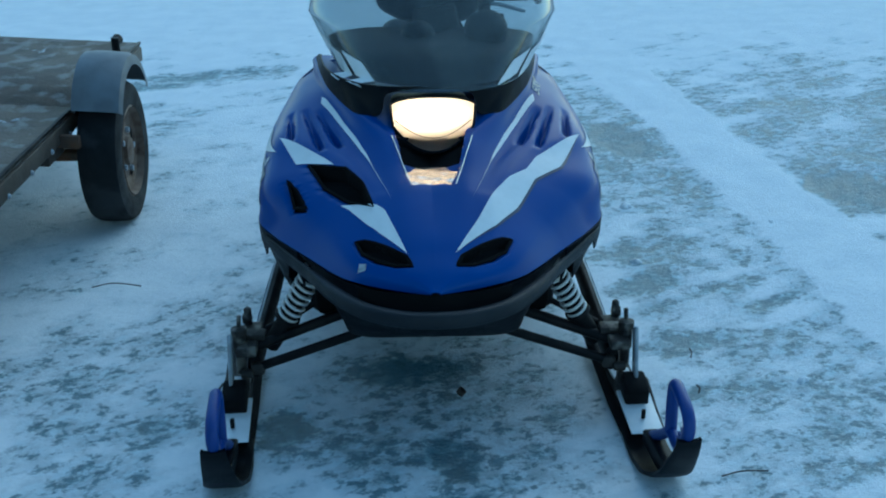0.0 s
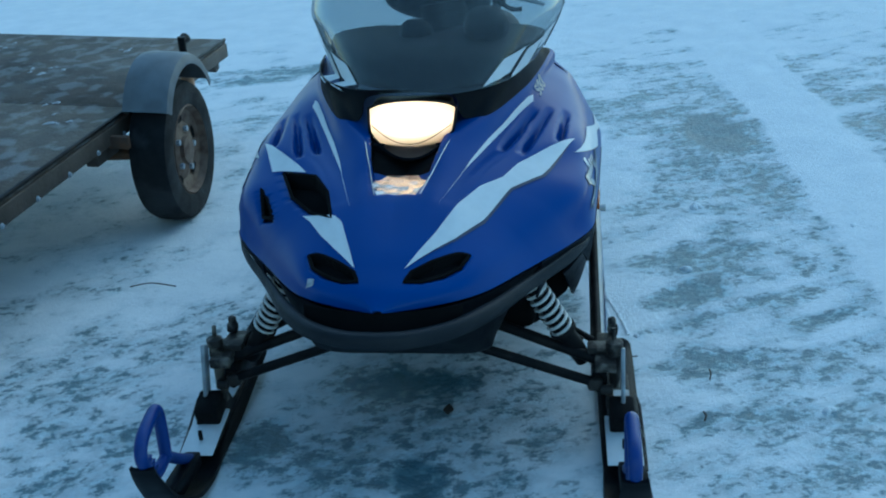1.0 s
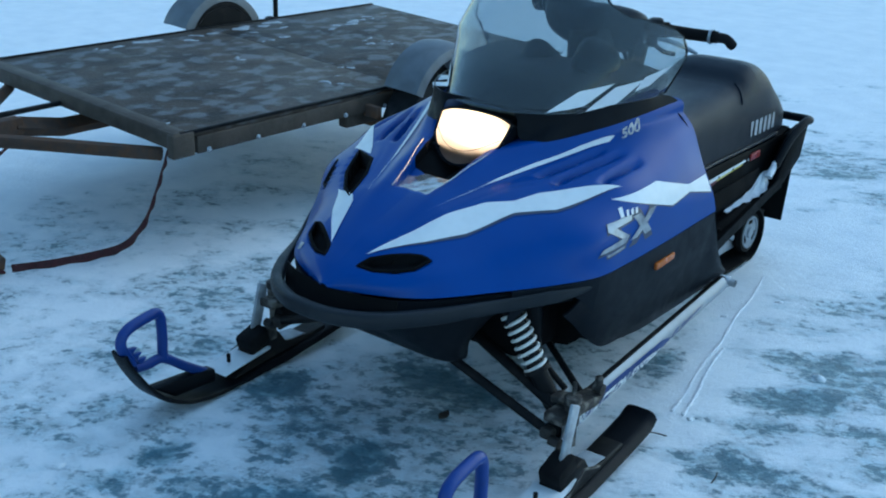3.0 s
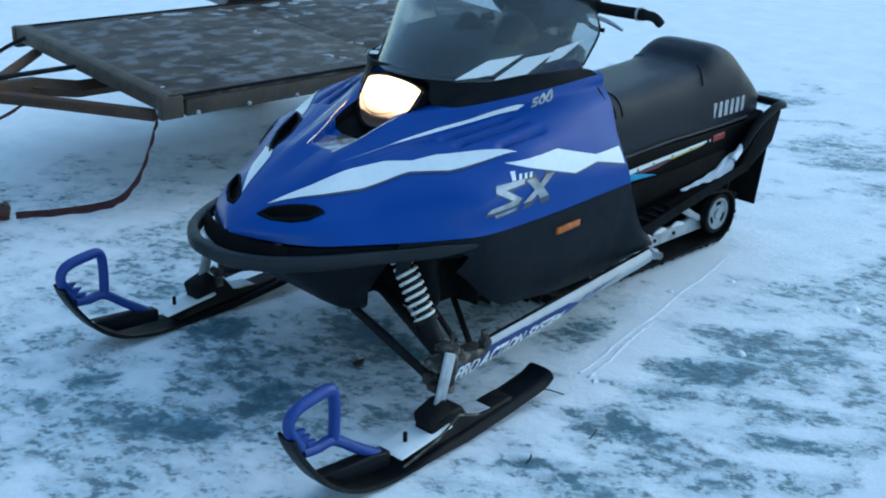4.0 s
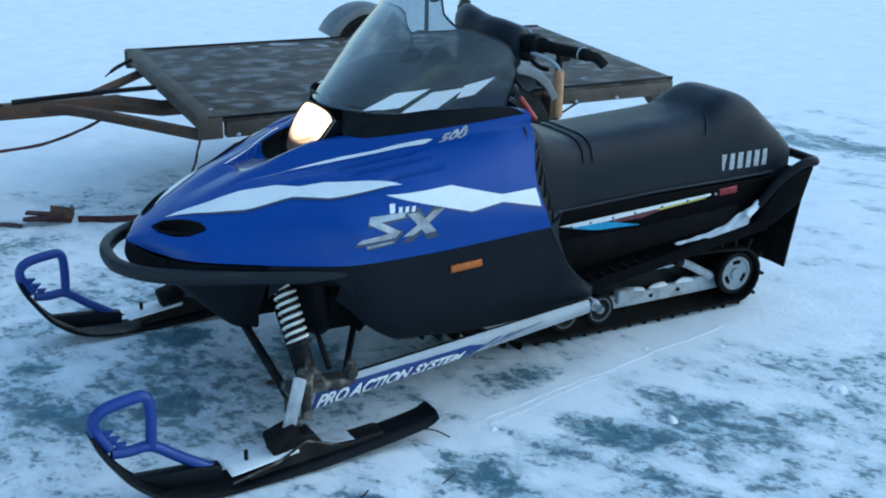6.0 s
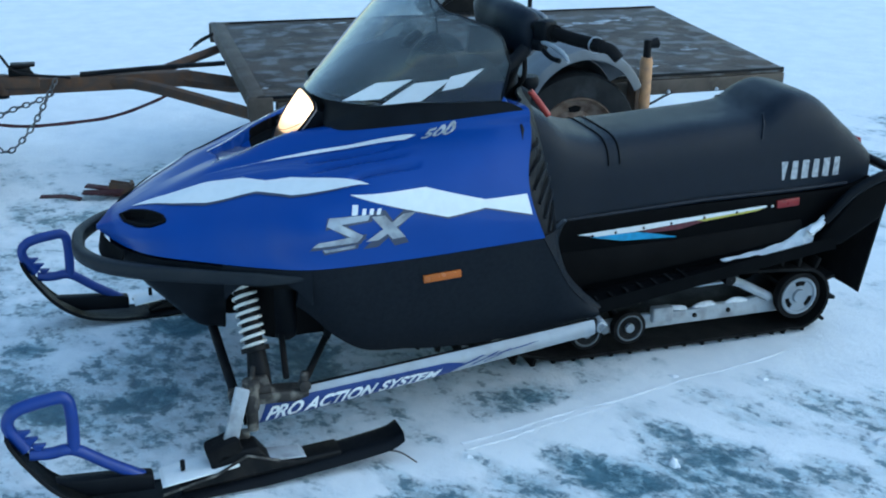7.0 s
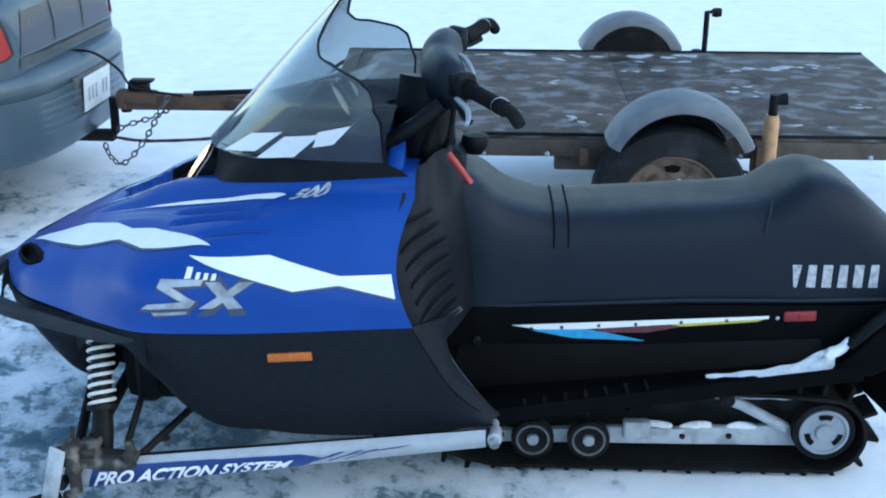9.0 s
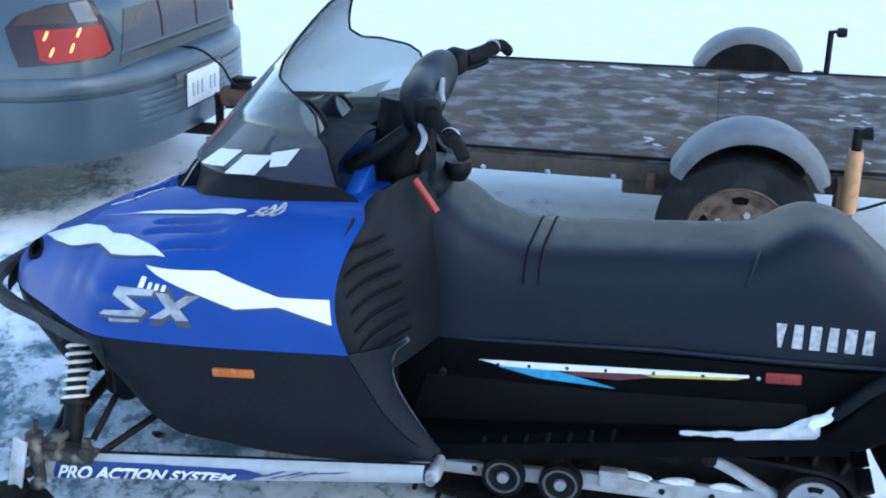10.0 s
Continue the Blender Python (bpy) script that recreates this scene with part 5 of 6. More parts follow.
def decal(name, poly, how, trees, mat, parent, lift=0.0015, step=0.012, label="", mirror=False):
    part(name, laid(cut_up(poly, step), how, trees, lift), mat, parent, label, smooth=80)
    if mirror:
        if how == "z":
            part(name, laid(cut_up([(-x, y) for x, y in reversed(poly)], step), how, trees, lift), mat, parent, label, smooth=80)
        else:
            part(name, laid(cut_up(poly, step), "-x", trees, lift), mat, parent, label, smooth=80)


def lettering(text, place, trees, how, mat, parent, step=0.02, lift=0.002, name="lettering", label=""):
    """Words in the built-in font; place maps font units (width 1, height from 0 to 1) to the plane."""
    cu = bpy.data.curves.new("text", "FONT")
    cu.body, cu.shear, cu.offset = text, 0.25, 0.032
    ob = bpy.data.objects.new("text", cu)
    scene.collection.objects.link(ob)
    me = bpy.data.meshes.new_from_object(ob.evaluated_get(bpy.context.evaluated_depsgraph_get()))
    bpy.data.objects.remove(ob)
    v = np.array([tuple(q.co) for q in me.vertices])
    lo, hi = v.min(axis=0), v.max(axis=0)
    flat = [(*place((a - lo[0]) / (hi[0] - lo[0]), (b - lo[1]) / (hi[1] - lo[1])), 0) for a, b, _ in v]
    faces = [tuple(p.vertices) for p in me.polygons]
    bpy.data.meshes.remove(me)
    return part(name, laid((flat, faces), how, trees, lift), mat, parent, label, smooth=80)


skin = [BVHTree.FromPolygons(*shell(flat_pts, -0.004))]
pressed = tree(hood)
STRIPE = [(.052, -.339), (.115, -.232), (.163, -.13), (.206, -.064), (.258, -.012), (.29, .05), (.432, .215), (.37, .066), (.355, .035), (.279, -.04), (.24, -.12), (.221, -.158), (.157, -.243)]
decal("white_stripe", STRIPE, "z", skin, WHITE, hood, 0.0022, label="long white lightning stripe")
SHADOW = [(.052, -.339), (.157, -.243), (.221, -.158), (.24, -.12), (.279, -.04), (.355, .035), (.37, .066), (.432, .215), (.377, .064), (.361, .0305), (.284, -.045), (.2455, -.1225), (.225, -.165), (.1595, -.2475)]
decal("stripe_shadow", SHADOW, "z", skin, OUTLINE, hood, 0.0016)
decal("white_stripe", [(-.428, .215), (-.37, .07), (-.34, .058), (-.262, .018), (-.29, .058)], "z", skin, WHITE, hood, 0.0022)
decal("white_stripe", [(-.240, -.132), (-.215, -.16), (-.169, -.227), (-.131, -.271), (-.067, -.336), (-.122, -.2), (-.143, -.178), (-.153, -.196)], "z", skin, WHITE, hood, 0.0022)
THIN = [(.104, -.172), (.148, -.05), (.170, .03), (.207, .13), (.242, .21), (.266, .27), (.302, .352), (.313, .367), (.315, .337), (.289, .285), (.238, .17), (.162, -.005), (.112, -.15)]
decal("thin_stripe", THIN, "z", skin, WHITE, hood, 0.0022, mirror=True, label="thin white stripe")
SIDE = [(.165, .681), (.349, .695), (.50, .656), (.614, .659), (.624, .609), (.50, .636), (.40, .622)]
decal("side_stripe", SIDE, "x", skin, WHITE, hood, 0.0022, mirror=True, label="white side stripe")
decal("stripe_shadow", [(.165, .681), (.40, .622), (.50, .636), (.624, .609), (.624, .6055), (.50, .632), (.40, .6175)], "x", skin, OUTLINE, hood, 0.0016, mirror=True)
outer = skin
for poly, depth, k in OPENINGS[:4]:
    mid_p = np.mean(poly, axis=0)
    poly = [tuple(np.array(q) + (mid_p - np.array(q)) * (.004 / np.linalg.norm(mid_p - np.array(q)))) for q in poly]
    line = [tuple(np.array(a) * (1 - t) + np.array(b) * t) for a, b in zip(poly, poly[1:] + poly[:1]) for t in np.linspace(0, 1, 6)[:-1]]
    part("opening_edge", tube(laid(([(x, y, 0) for x, y in line], []), "z", outer, -0.001)[0], 0.005, 6, closed=True), HOLE, hood)
# model mark: slanted silver shapes and a small white bar above them; plain shapes, no letters
for poly in ([(.098, .618), (.106, .635), (.205, .641), (.198, .628)], [(.098, .618), (.128, .623), (.186, .592), (.158, .588)], [(.060, .569), (.075, .581), (.165, .592), (.184, .592), (.17, .577)],
             [(.190, .576), (.222, .578), (.318, .641), (.285, .639)], [(.207, .636), (.24, .638), (.290, .582), (.258, .578)], [(.085, .563), (.165, .570), (.163, .563), (.09, .556)]):
    cx, cz = sum(p[0] for p in poly) / len(poly), sum(p[1] for p in poly) / len(poly)
    decal("model_mark_edge", [(cx + (a - cx) * 1.14 + .003, cz + (c - cz) * 1.5 - .002) for a, c in poly], "x", skin, OUTLINE, hood, 0.0014, 0.02, mirror=True)
    decal("model_mark", poly, "x", skin, SILVER, hood, 0.0028, 0.02, mirror=True)
for y0 in (.160, .184, .202, .220):
    w = .02 if y0 < .17 else .014
    h = .022 if y0 < .17 else .014
    decal("small_mark", [(y0, .640), (y0 + w * .7, .641), (y0 + w, .641 + h), (y0 + w * .3, .640 + h)], "x", skin, WHITE, hood, 0.0022, 0.03, mirror=True)
lettering("500", lambda u, v: (.311 + .011 * u + .023 * (1 - v), .392 + .082 * u - .020 * (1 - v)), skin, "z", PRINT, hood, lift=0.0025, name="number")

decal("sticker", [(-.190, -.336), (-.170, -.344), (-.168, -.332), (-.186, -.324)], "z", skin, PRINT, hood, 0.0022, 0.02, label="small pale worn sticker")

# windscreen graphics
glass = tree(bpy.data.objects["cowl"], screen)
for poly in ([(.205, .856), (.283, .911), (.363, .930), (.290, .872)], [(.293, .857), (.367, .920), (.452, .936), (.385, .872)], [(.432, .902), (.448, .942), (.526, .966), (.480, .914)]):
    decal("screen_mark", poly, "x", glass, WHITE, screen, 0.004, mirror=True, label="white slanted block")

# side reflectors, tunnel stripe and maker's mark on the seat (plain blocks)
both("side_reflector", box((.488, .387, .465), (.012, .10, .021), 0.003, (4, 0, 0)), AMBER, sled, "amber side reflector")
both("rear_reflector", box((.203, 1.585, .459), (.008, .078, .026), 0.003, (3, 0, 0)), RED, sled, "red side reflector")
for name, poly, mat in (("tunnel_stripe", [(.889, .421), (1.511, .457), (1.511, .450), (1.07, .4145), (.95, .411)], WHITE), ("tunnel_stripe", [(.93, .410), (1.07, .4135), (1.12, .4055), (1.213, .385), (1.034, .390)], CYAN),
                        ("tunnel_stripe", [(1.09, .4155), (1.27, .430), (1.30, .425), (1.22, .408), (1.12, .406)], MAROON), ("tunnel_stripe", [(1.275, .4305), (1.50, .4485), (1.485, .442), (1.30, .4255)], YELLOW)):
    sheet = prism(poly, "x", .2002, .2024, 0)
    both(name, sheet, mat, sled)
for k, y in enumerate((.935, 1.01, 1.10, 1.19, 1.30, 1.41)):
    both("rivet", lathe([(.0045, 0), (.004, .0018), (.001, .0024)], (.2024, y, .4135 + .0625 * (y - .935)), "x", 8), STEEL, sled)
both("rivet", lathe([(.005, 0), (.0045, .002), (.001, .003)], (.2024, 1.532, .4525), "x", 8), METAL, sled)
cushion = tree(seat)
for k in range(6):
    y0, w = 1.558 + .0372 * k, .0225
    block = [(0, 0), (.08, 1), (.92, 1), (1, 0)] if k in (1, 3, 5) else [(0, .0), (0, 1), (1, 1), (1, 0)] if k != 0 else [(0, 1), (1, 1), (.66, 0), (.34, 0)]
    decal("maker_mark", [(y0 + w * u, .527 + .058 * v + .012 * (y0 - 1.55)) for u, v in reversed(block)], "x", cushion, PRINT, seat, 0.002, 0.02, mirror=True)
# seat piping
for y, k0, k1 in ((1.485, 5, 13), (1.50, 19, 28)):
    part("seam", tube(curve([seat_at(y + .028 * (k - k0) / (k1 - k0), k, .0015) for k in range(k0, k1)], 3), .0035, 6), VINYL, seat, "puckered seam")
for y in (.985, 1.02):
    i = min(range(len(srows)), key=lambda q: abs(srows[q][0][1] - y))
    part("seam", tube([(x * 1.004, y, z + .001) for x, _, z in srows[i][4:29]], .0026, 6), HOLE, seat)
part("seat_skirt", joined(*[tube([(s * .186, y, z) for y, z in ((.80, .462), (1.0, .472), (1.3, .488), (1.6, .493), (1.8, .50))], .007, 6) for s in (1, -1)]), VINYL, seat)

# louvres in the consoles
con = tree(*[o for o in bpy.data.objects if o.name.startswith("console") and o.name != "console_top"])
for k in range(7):
    z = .752 - .036 * k
    y0, w = .622 + .0115 * k, .082 - .005 * abs(k - 2)
    line = curve([(y0, z - .016), (y0 + w * .3, z + .003), (y0 + w * .65, z + .010), (y0 + w, z + .011)], 5)
    thick = [.0015 + .0055 * math.sin(math.pi * min(1.0, .12 + .88 * q / (len(line) - 1)) ** 1.2) for q in range(len(line))]
    poly = [(a, b + h) for (a, b), h in zip(line, thick)] + [(a, b - h) for (a, b), h in reversed(list(zip(line, thick)))]
    both("louvre_lip", tube(laid(([(a, c - .007, 0) for a, c in line], []), "x", con, 0.004)[0], .0035, 6), CHARCOAL, sled)
    decal("louvre", poly, "x", con, HOLE, sled, 0.002, 0.03, mirror=True, label="dark louvre slot")
part("kill_switch_cord", tube(curve([(.185, .728, .852), (.19, .752, .822), (.193, .782, .782)], 5), .0085, 8), RED_PLASTIC, sled, "red plastic lever")
part("choke_knob", lathe([(.001, .03), (.03, .028), (.035, .015), (.032, 0), (.02, -.02)], (.01, .79, .825), "z", 18), BLACK, sled, "black knob on the console")
both("hood_post", prism([(.325, .80), (.315, .84), (.235, .868), (.205, .880), (.165, .878), (.155, .80)], "y", .592, .628, 0.006), BLUE, sled, "blue hood corner post")
for x, y, z, k in ((.178, .478, .966, 1.2), (-.025, .49, .945, .95)):
    gauge = part("gauge", lathe([(.001, -.085), (.03, -.078), (.046, -.05), (.053, -.02), (.055, .0), (.051, .010), (.046, .010), (.044, .004), (.001, .004)], (0, 0, 0), "z", 28), BLACK, sled, "round black gauge pod on the dash")
    gauge.matrix_local = pose(x, y, z, -58, 0, 0) @ Matrix.Scale(k, 4)
    part("gauge_glass", lathe([(.044, .005), (.001, .007)], (0, 0, 0), "z", 24), CAR_GLASS, gauge)
both("footwell_bolt", lathe([(.012, .006), (.008, .012), (.001, .012)], (.20, .80, .38), "x", 10), STEEL, sled)

# decal of the trailing arms
for s in (1, -1):
    arms = [o for o in bpy.data.objects if o.name.startswith("trailing_arm")]
    target = tree(*arms)
    how = "x" if s > 0 else "-x"
    mid = lambda y: .160 + .100 * (y + .13) / .965
    host = arms[0 if s > 0 else 1]
    low, high = (lambda y: mid(y) - (.034 - .014 * (y + .13) / .965)), (lambda y: mid(y) + (.034 - .014 * (y + .13) / .965))
    decal("arm_face", [(-.125, low(-.125)), (.4, low(.4)), (.825, low(.825)), (.825, high(.825)), (.4, high(.4)), (-.125, high(-.125))], how, target, ARM_PAINT, host, 0.003, label="pale silver outer face")
    decal("arm_decal", [(-.095, low(-.095)), (.40, low(.40)), (.45, mid(.45) - .002), (.40, mid(.40) + .009), (.30, mid(.30) + .012), (-.075, mid(-.075) + .020)], how, target, NAVY, host, 0.0045)
    for y, w in ((.415, .018), (.462, .012), (.50, .007)):
        decal("arm_decal", [(y, mid(y) - .012), (y + w, mid(y + w) - .012), (y + w + .075, mid(y + .08) + .007), (y + w * .3 + .075, mid(y + .08) + .007)], how, target, NAVY, host, 0.0045)
    decal("arm_decal", [(.52, mid(.52) - .001), (.63, mid(.63) + .004), (.66, mid(.66) + .009), (.56, mid(.56) + .003)], how, target, NAVY, host, 0.0045)
    u0 = (lambda u: u) if s > 0 else (lambda u: 1 - u)
    lettering("PRO ACTION SYSTEM", lambda u, v: (-.075 + .455 * u0(u) + .012 * (v - .5), low(-.075 + .455 * u0(u)) + .006 + .037 * v * (1.0 - .45 * u0(u))), target, how, WHITE, host, lift=0.0075, name="arm_lettering")

# headlight panel below the lens: dark trough, plate added as a reflection, painted edge highlights
# chevron plate added in place of the lamp's reflection in the hood
plate = cut_up([(-.080, .0), (.080, .0), (.058, -.124), (.049, -.108), (.026, -.100), (.0, -.098), (-.026, -.100), (-.049, -.108), (-.058, -.124)], .01)
crease = [(x, y, .663 + .16 * (y + .124) + .25 * x * x + .0012 * math.sin(x * 90 + y * 40) * math.sin(y * 130 - x * 50)) for x, y, z in plate[0]]
part("chevron", (crease, plate[1]), HOOD_GLINT, hood, "bright reflector chevron")
# bright lines that paint the highlights on the trough's two edges
for s in (1, -1):
    part("bright_edge", tube(laid(([(s * (.110 - .052 * t) + .005, .06 - .185 * t, 0) for t in np.linspace(0, 1, 12)], []), "z", outer, 0.003)[0], 0.0014, 6), HOOD_GLINT, hood)

# ---- rear lamps, recess and plate of the car ----
rear = tree(car_body)
for s in (1, -1):
    how = (s * .70711, .70711)

    def lamp(name, poly, mat, parent, lift, label=""):
        return part(name, laid(cut_up([(u * s, v) for u, v in poly], .02), how, rear, lift), mat, parent, label, smooth=80)
    tail = lamp("tail_lamp", [(-.809, .844), (-.765, .885), (-.651, .927), (-.518, .945), (-.474, .934), (-.428, .81), (-.411, .737), (-.458, .716), (-.664, .703), (-.785, .697), (-.801, .765)], LAMP_DARK, car, .004, "lit red tail lamp with an amber top")
    lamp("lens", [(-.71, .833), (-.458, .844), (-.429, .74), (-.466, .722), (-.662, .709), (-.707, .722)], LAMP_RED, tail, .008, "lit red lens")
    lamp("lens", [(-.777, .85), (-.737, .898), (-.577, .933), (-.562, .857)], LAMP_AMBER, tail, .008, "amber lens")
    lamp("lens", [(-.570, .934), (-.503, .938), (-.47, .861), (-.547, .858)], LAMP_CLEAR, tail, .008, "clear lens")
    # small glowing streaks paint the orange glints in the lit lens
    for u, v in ((-.672, .812), (-.552, .822), (-.585, .765), (-.66, .752)):
        lamp("bulb", [(u - .012, v - .016), (u - .004, v - .018), (u + .013, v + .012), (u + .009, v + .018), (u + .002, v + .008)], LAMP_GLINT, tail, .011, "glowing bulb")


def on_rear(name, poly, mat, lift, label="", target=rear):
    return part(name, laid(cut_up(poly, .03), (0, 1), target, lift), mat, car, label, smooth=60)


on_rear("trunk_gap", [(-.52, .672), (.52, .672), (.50, .712), (.30, .700), (-.30, .700), (-.50, .712)], CAR_TRIM, .004, "dark gap under the trunk lid")
on_rear("trunk_strip", [(-.50, .725), (.50, .725), (.47, .80), (.43, .885), (-.43, .885), (-.47, .80)], MAROON_CAR, .003, "dark strip across the trunk lid")
for x in (-.16, .16):
    on_rear("panel_joint", [(x - .004, .73), (x + .004, .73), (x + .004, .90), (x - .004, .90)], HOLE, .006)
bump = tree(bumper)
on_rear("plate_recess", [(-.24, .405), (.24, .405), (.22, .575), (-.22, .575)], CAR_TRIM, .004, "dark recess round the plate", bump)
plate = part("number_plate", box((.0, -.066, .49), (.31, .006, .15), 0.002, (4, 0, 0)), PLATE, car, "white plate with dark bars")
for k, w in enumerate((.03, .022, .03, .0, .028, .03)):
    if w:
        part("bar", box((-.105 + .042 * k, -.071, .485), (w * .5, .003, .062), 0.0005, (4, 0, 0)), ARM_PAINT, plate)

# wire along the rail behind the near post
part("brake_wire", tube(curve([(W - .05, 1.50, .40), (W + .01, 1.60, .365), (W + .03, 1.70, .37), (W + .01, 1.82, .41), (W - .03, 1.92, .425)], 6), .005, 6), STEEL, trailer, "thin black wire")

# ---- loose things round the trailer and on the ground ----
def chain(points, label, size=.017):
    ob = thing("safety_chain", Matrix(), label, "chain")
    line = curve(points, 12)
    pts, run, last = [line[0]], 0.0, line[0]
    for p in line[1:]:
        run += float(np.linalg.norm(p - last))
        last = p
        if run > size * 1.5:
            pts.append(p)
            run = 0.0
    for k, (a, c) in enumerate(zip(pts, pts[1:])):
        d = Vector(c - a).normalized()
        side = d.cross(Vector((0, 0, 1)) if abs(d.z) < .9 else Vector((1, 0, 0))).normalized()
        up = d.cross(side)
        w = side if k % 2 else up
        mid_p = Vector((a + c) / 2)
        part("link", tube([mid_p + d * size * math.cos(q) + w * size * .6 * math.sin(q) for q in np.linspace(0, 2 * math.pi, 11)[:-1]], .0038, 5, closed=True), CHAIN, ob)


chain([(-1.825, 2.64, .47), (-1.80, 2.60, .40), (-1.79, 2.52, .27), (-1.80, 2.42, .17), (-1.84, 2.35, .20), (-1.85, 2.33, .26)], "rusty safety chain hanging from the drawbar")
chain([(-1.88, 2.62, .40), (-1.90, 2.55, .36), (-1.90, 2.45, .33), (-1.88, 2.37, .30)], "short rusty safety chain under the coupler")
cable = part("trailer_cable", tube(curve([(-1.86, 2.16, .645), (-1.86, 2.25, .66), (-1.86, 2.33, .645), (-1.86, 2.42, .58), (-1.85, 2.49, .50), (-1.84, 2.7, .47)], 6), .006, 8), STEEL)
tagged(cable, "thin black wire from trunk to drawbar", "cable")


def ribbon(name, points, width, mat, label, category):
    line = curve(points, 8)
    rows = [[tuple(p + np.array((0, 0, width / 2))), tuple(p - np.array((0.006 * math.sin(i), 0, width / 2)))] for i, p in enumerate(line)]
    ob = part(name, shell(rows, 0.002), mat)
    return tagged(ob, label, category)


ribbon("strap", [(-1.80, 3.12, .39), (-1.80, 3.0, .34), (-1.80, 2.84, .295), (-1.80, 2.65, .28), (-1.81, 2.50, .275), (-1.83, 2.38, .285)], .014, STRAP, "dark red webbing strap slung below the drawbar", "strap")
ribbon("strap", [(-1.215, 3.385, .43), (-1.235, 3.375, .36), (-1.27, 3.355, .25), (-1.29, 3.315, .15), (-1.345, 3.265, .065), (-1.435, 3.21, .020), (-1.49, 3.05, .014), (-1.55, 2.92, .014)], .034, STRAP, "dark red webbing strap hanging from the trailer to the snow", "strap")
ratchet = thing("ratchet_strap", pose(-1.585, 2.80, 0, 0, 0, 78), "dark red ratchet strap lying on the snow", "strap")
part("webbing", joined(*[box((.02 * math.sin(k * 1.7), .025 * math.sin(k * 2.3), .018 + .008 * k), (.20 - .02 * k, .045, .007), 0.002, (6 * math.sin(k), 5 * math.cos(k * 2), 14 * math.sin(k * 1.9))) for k in range(4)]), STRAP, ratchet)
part("ratchet_frame", joined(box((.06, 0, .04), (.10, .008, .04), 0.002, (0, 12, 8)), box((.06, .04, .04), (.10, .008, .04), 0.002, (0, 12, 8)), tube([(.03, -.01, .045), (.03, .05, .045)], .011, 8), tube([(.10, -.01, .055), (.10, .05, .055)], .008, 8)), RUST, ratchet)
part("strap_tail", shell([[(x, y + .03 * math.sin(x * 20), .006 + .004 * math.sin(x * 33)) for y in (-.02, .02)] for x in np.linspace(-.1, -.28, 14)], .003), STRAP, ratchet)

rng = random.Random(7)


def blob(name, c, rx, ry, h, label, category, group="", turn=0.0, surface=lambda x, y: 0.0, mat=SNOW):
    """A low clump with a ragged outline and a lumpy top."""
    ph = [rng.uniform(0, 6.28) for _ in range(4)]
    rows = []
    for r in (0.0, .3, .55, .75, .9, 1.0):
        row = []
        for k in range(22):
            a = 2 * math.pi * k / 22
            rag = 1 + .22 * math.sin(2 * a + ph[0]) + .16 * math.sin(3 * a + ph[1]) + .12 * math.sin(5 * a + ph[2]) + .08 * math.sin(8 * a + ph[3])
            u, v = r * rag * rx * math.cos(a), r * rag * ry * math.sin(a)
            x, y = u * math.cos(turn) - v * math.sin(turn), u * math.sin(turn) + v * math.cos(turn)
            z = h * (1 - r ** 2.2) * (1 + .35 * math.sin(x * 60 + ph[0]) * math.sin(y * 50 + ph[1])) + surface(x, y) - (.002 if r == 1 else 0)
            row.append((x, y, z))
        rows.append(row)
    ob = part(name, grid(rows, wrap=True), mat)
    ob.matrix_world = pose(*c)
    return tagged(ob, label, category, group)


for x, y, r in ((-2.52, 4.0, .05), (-2.56, 4.15, .09), (-2.49, 4.35, .06), (-2.54, 4.72, .10), (-2.47, 4.86, .07), (-2.59, 4.95, .08), (-2.2, 4.78, .05), (-2.25, 5.2, .06), (-2.3, 5.35, .09), (-2.36, 5.5, .05), (-1.9, 5.05, .05), (-1.82, 5.13, .03), (-1.6, 5.5, .04), (-2.0, 4.3, .04),
                (-1.35, 4.35, .05), (-1.5, 4.62, .04), (-1.3, 5.2, .04), (-1.28, 3.45, .02)):
    for q in range(3):
        k = (.75, .5, .35)[q]
        u = max(-2.36, min(-1.22, -1.16 + (x + 1.14) * .847 + rng.uniform(-.05, .05)))
        w = y + rng.uniform(-.10, .10) * q
        blob("snow_patch", (u, w, .496 + .06 * (-1.16 - u)), r * .8 * k, r * .36 * k, .002, "thin patch of snow on the trailer deck", "snow", "snow patches on the trailer", rng.uniform(-.5, .5) + 1.4, surface=lambda a, b: -.06 * a, mat=THIN_SNOW)
rows = []
for y in np.linspace(1.37, 1.675, 40):
    t = (y - 1.37) / .305
    h = .002 + .006 * min(1.0, t * 2) + .002 * math.sin(t * 23) * (1 - t) + .055 * max(0.0, (t - .35) / .65) ** 2.4
    wide = .15 + .62 * min(1.0, t * 1.2) + .07 * math.sin(t * 31)
    ze = board_z(y) + .002
    rows.append([(.203, y, ze)] + [(.203 + (board_edge(y) - .206) * wide * u, y, ze + h * (1 - u ** 2.2) * (1 + .12 * math.sin(u * 9 + y * 70))) for u in np.linspace(0.05, .97, 8)] + [(.203 + (board_edge(y) - .204) * wide, y, ze + .001)])
bank = part("snow_clump", grid(rows), SNOW)
bank.matrix_world = pose(.2, 3.19, 0)
tagged(bank, "bank of snow on the rear of the running board", "snow", "snow clumps on the sled")
streak = part("snow_clump", tube([(.2 + .237, 3.19 + 1.652 + .125 * t, .368 + .10 * t + .004 * math.sin(t * 20)) for t in np.linspace(0, 1, 12)], [.016 - .012 * t for t in np.linspace(0, 1, 12)], 8), SNOW)
tagged(streak, "thin ridge of snow along the rear guard", "snow", "snow clumps on the sled")
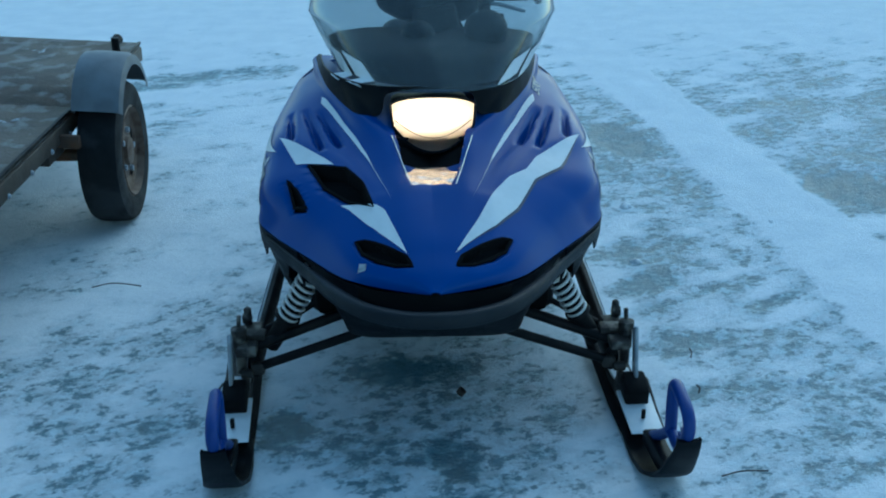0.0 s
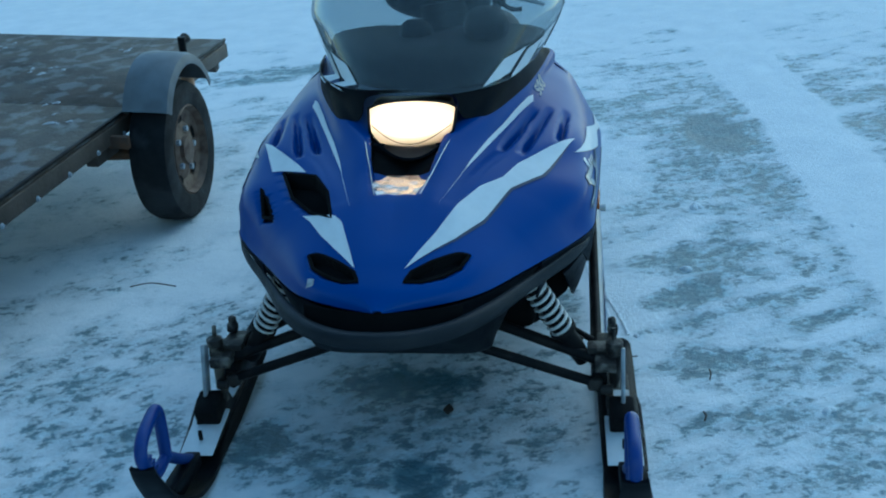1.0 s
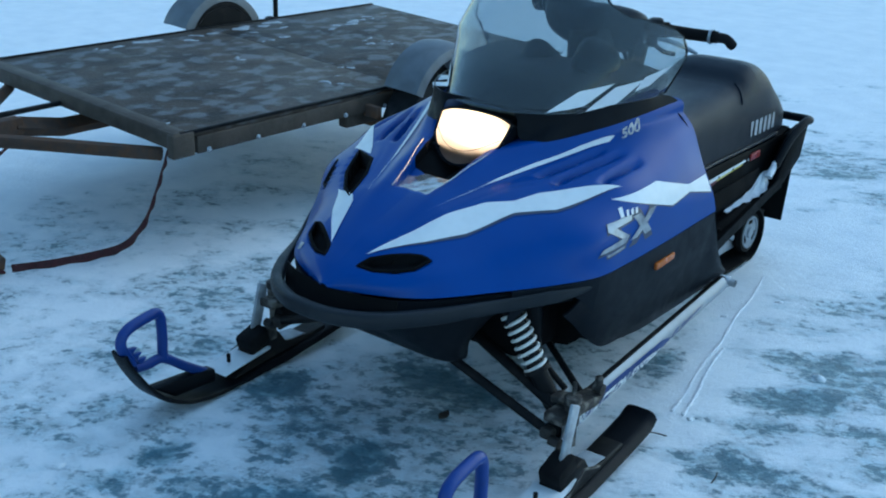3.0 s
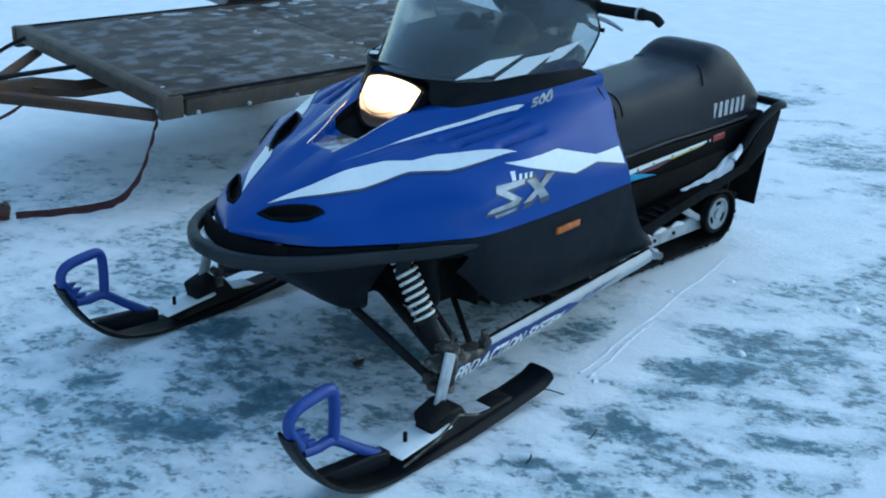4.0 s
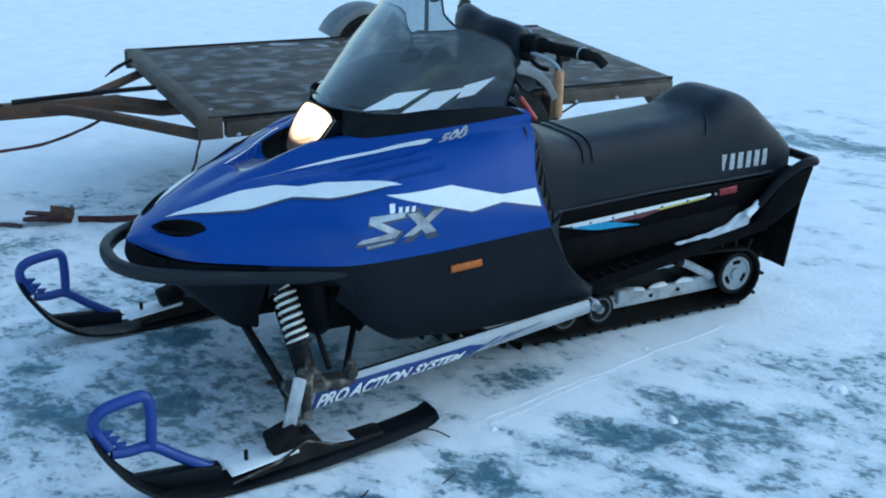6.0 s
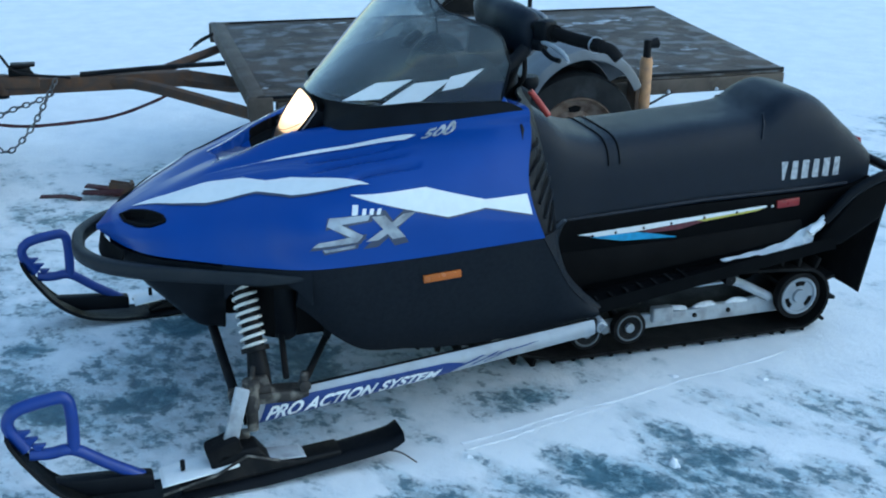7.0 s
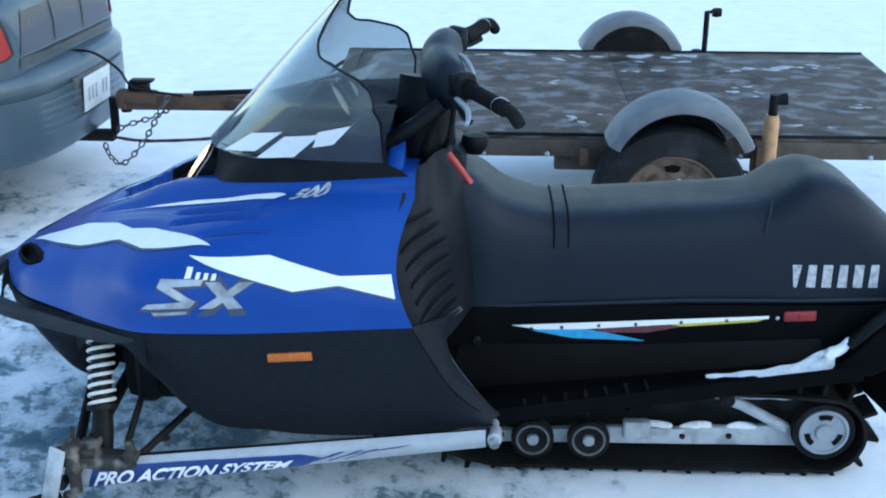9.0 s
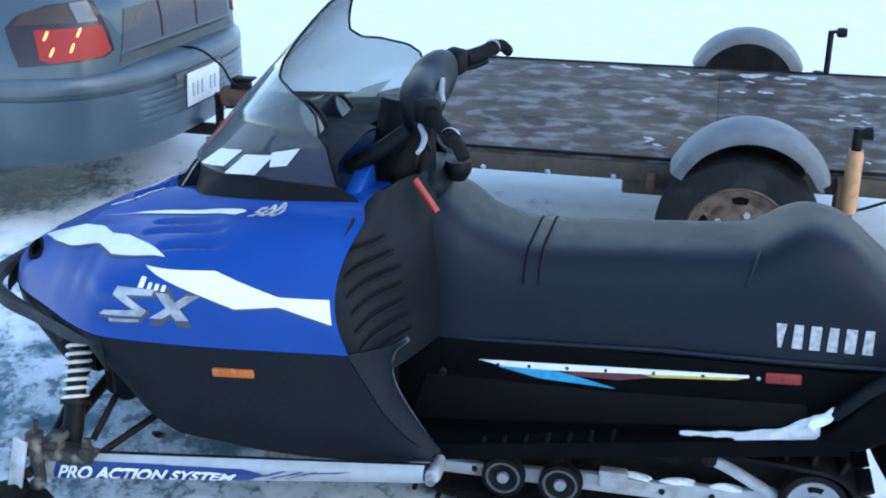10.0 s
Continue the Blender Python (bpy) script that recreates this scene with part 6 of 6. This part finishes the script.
for y, r in ((.70, .03), (1.28, .035), (1.38, .04), (1.50, .035)):
    blob("snow_clump", (.2 + .129, 3.19 + y, .112), .014, r, .012, "frosty snow on the slide rail", "snow", "snow clumps on the sled")
for x, y, r in ((1.05, 4.72, .03), (.64, 4.60, .018), (.80, 3.62, .012), (1.3, 3.2, .02), (-.3, 2.3, .015), (.98, 4.12, .02), (.55, 4.35, .016), (1.6, 4.5, .02)):
    blob("snow_lump", (x, y, -.004), r, r * .8, r * .55, "small lump of snow on the ground", "snow", "snow lumps on the ground", rng.uniform(0, 3))
# thin ridges left by a ski
for dx, a, c in ((0, 0.0, 1.0), (.035, .0, .42)):
    part("ski_mark", tube([(.74 - .24 * t + dx * (1 - t) + .004 * math.sin(t * 17), 3.62 + 1.16 * t, .0015 + .001 * math.sin(t * 40)) for t in np.linspace(a, c, 40)], [.0020 + .001 * math.sin(k * 1.3) for k in range(40)], 6, flat=2.4), SNOW, None, "thin raised ridge of snow left by a ski", kind="structure")


def twig(points, r, label="thin dead twig lying on the snow"):
    tagged(part("twig", tube(curve(points, 4), r, 6), TWIG), label, "twig", "twigs on the ground")


twig([(-.99, 3.96, .006), (-.92, 3.985, .010), (-.82, 3.97, .004)], .002)
twig([(.925, 2.70, .004), (.98, 2.715, .008), (1.05, 2.72, .004)], .002)
twig([(1.0, 3.35, .0), (1.004, 3.365, .012), (1.0, 3.38, .018)], .002, "short dead weed stalk in the snow")
twig([(.97, 3.13, .0), (.975, 3.14, .012), (.968, 3.152, .016)], .0025, "short dead weed stalk in the snow")
twig([(.72, 3.42, .004), (.76, 3.45, .014), (.80, 3.48, .004)], .002)
leaf = part("dead_leaf", shell([[(.28 + .014 * u * (1 - v * v), 3.145 + .02 * v, .004 + .010 * u * u + .006 * v * v) for u in (-1, -.5, 0, .5, 1)] for v in np.linspace(-1, 1, 9)], .0015), TWIG)
tagged(leaf, "dark curled dead leaf on the ice", "leaf")

# cables and hoses from the handlebar down to the dash
part("cable_hose", tube(curve([(.18, .71, .965), (.20, .655, .925), (.205, .60, .89), (.20, .575, .875)], 6), .019, 10), BLACK, handlebar, "thick black hose")
part("cable_hose", tube(curve([(.14, .72, .96), (.16, .68, .88), (.13, .66, .82)], 6), .009, 8), RUBBER, handlebar)
part("cable_hose", tube(curve([(.10, .74, .95), (.13, .73, .88), (.10, .71, .83)], 6), .007, 8), RUBBER, handlebar)
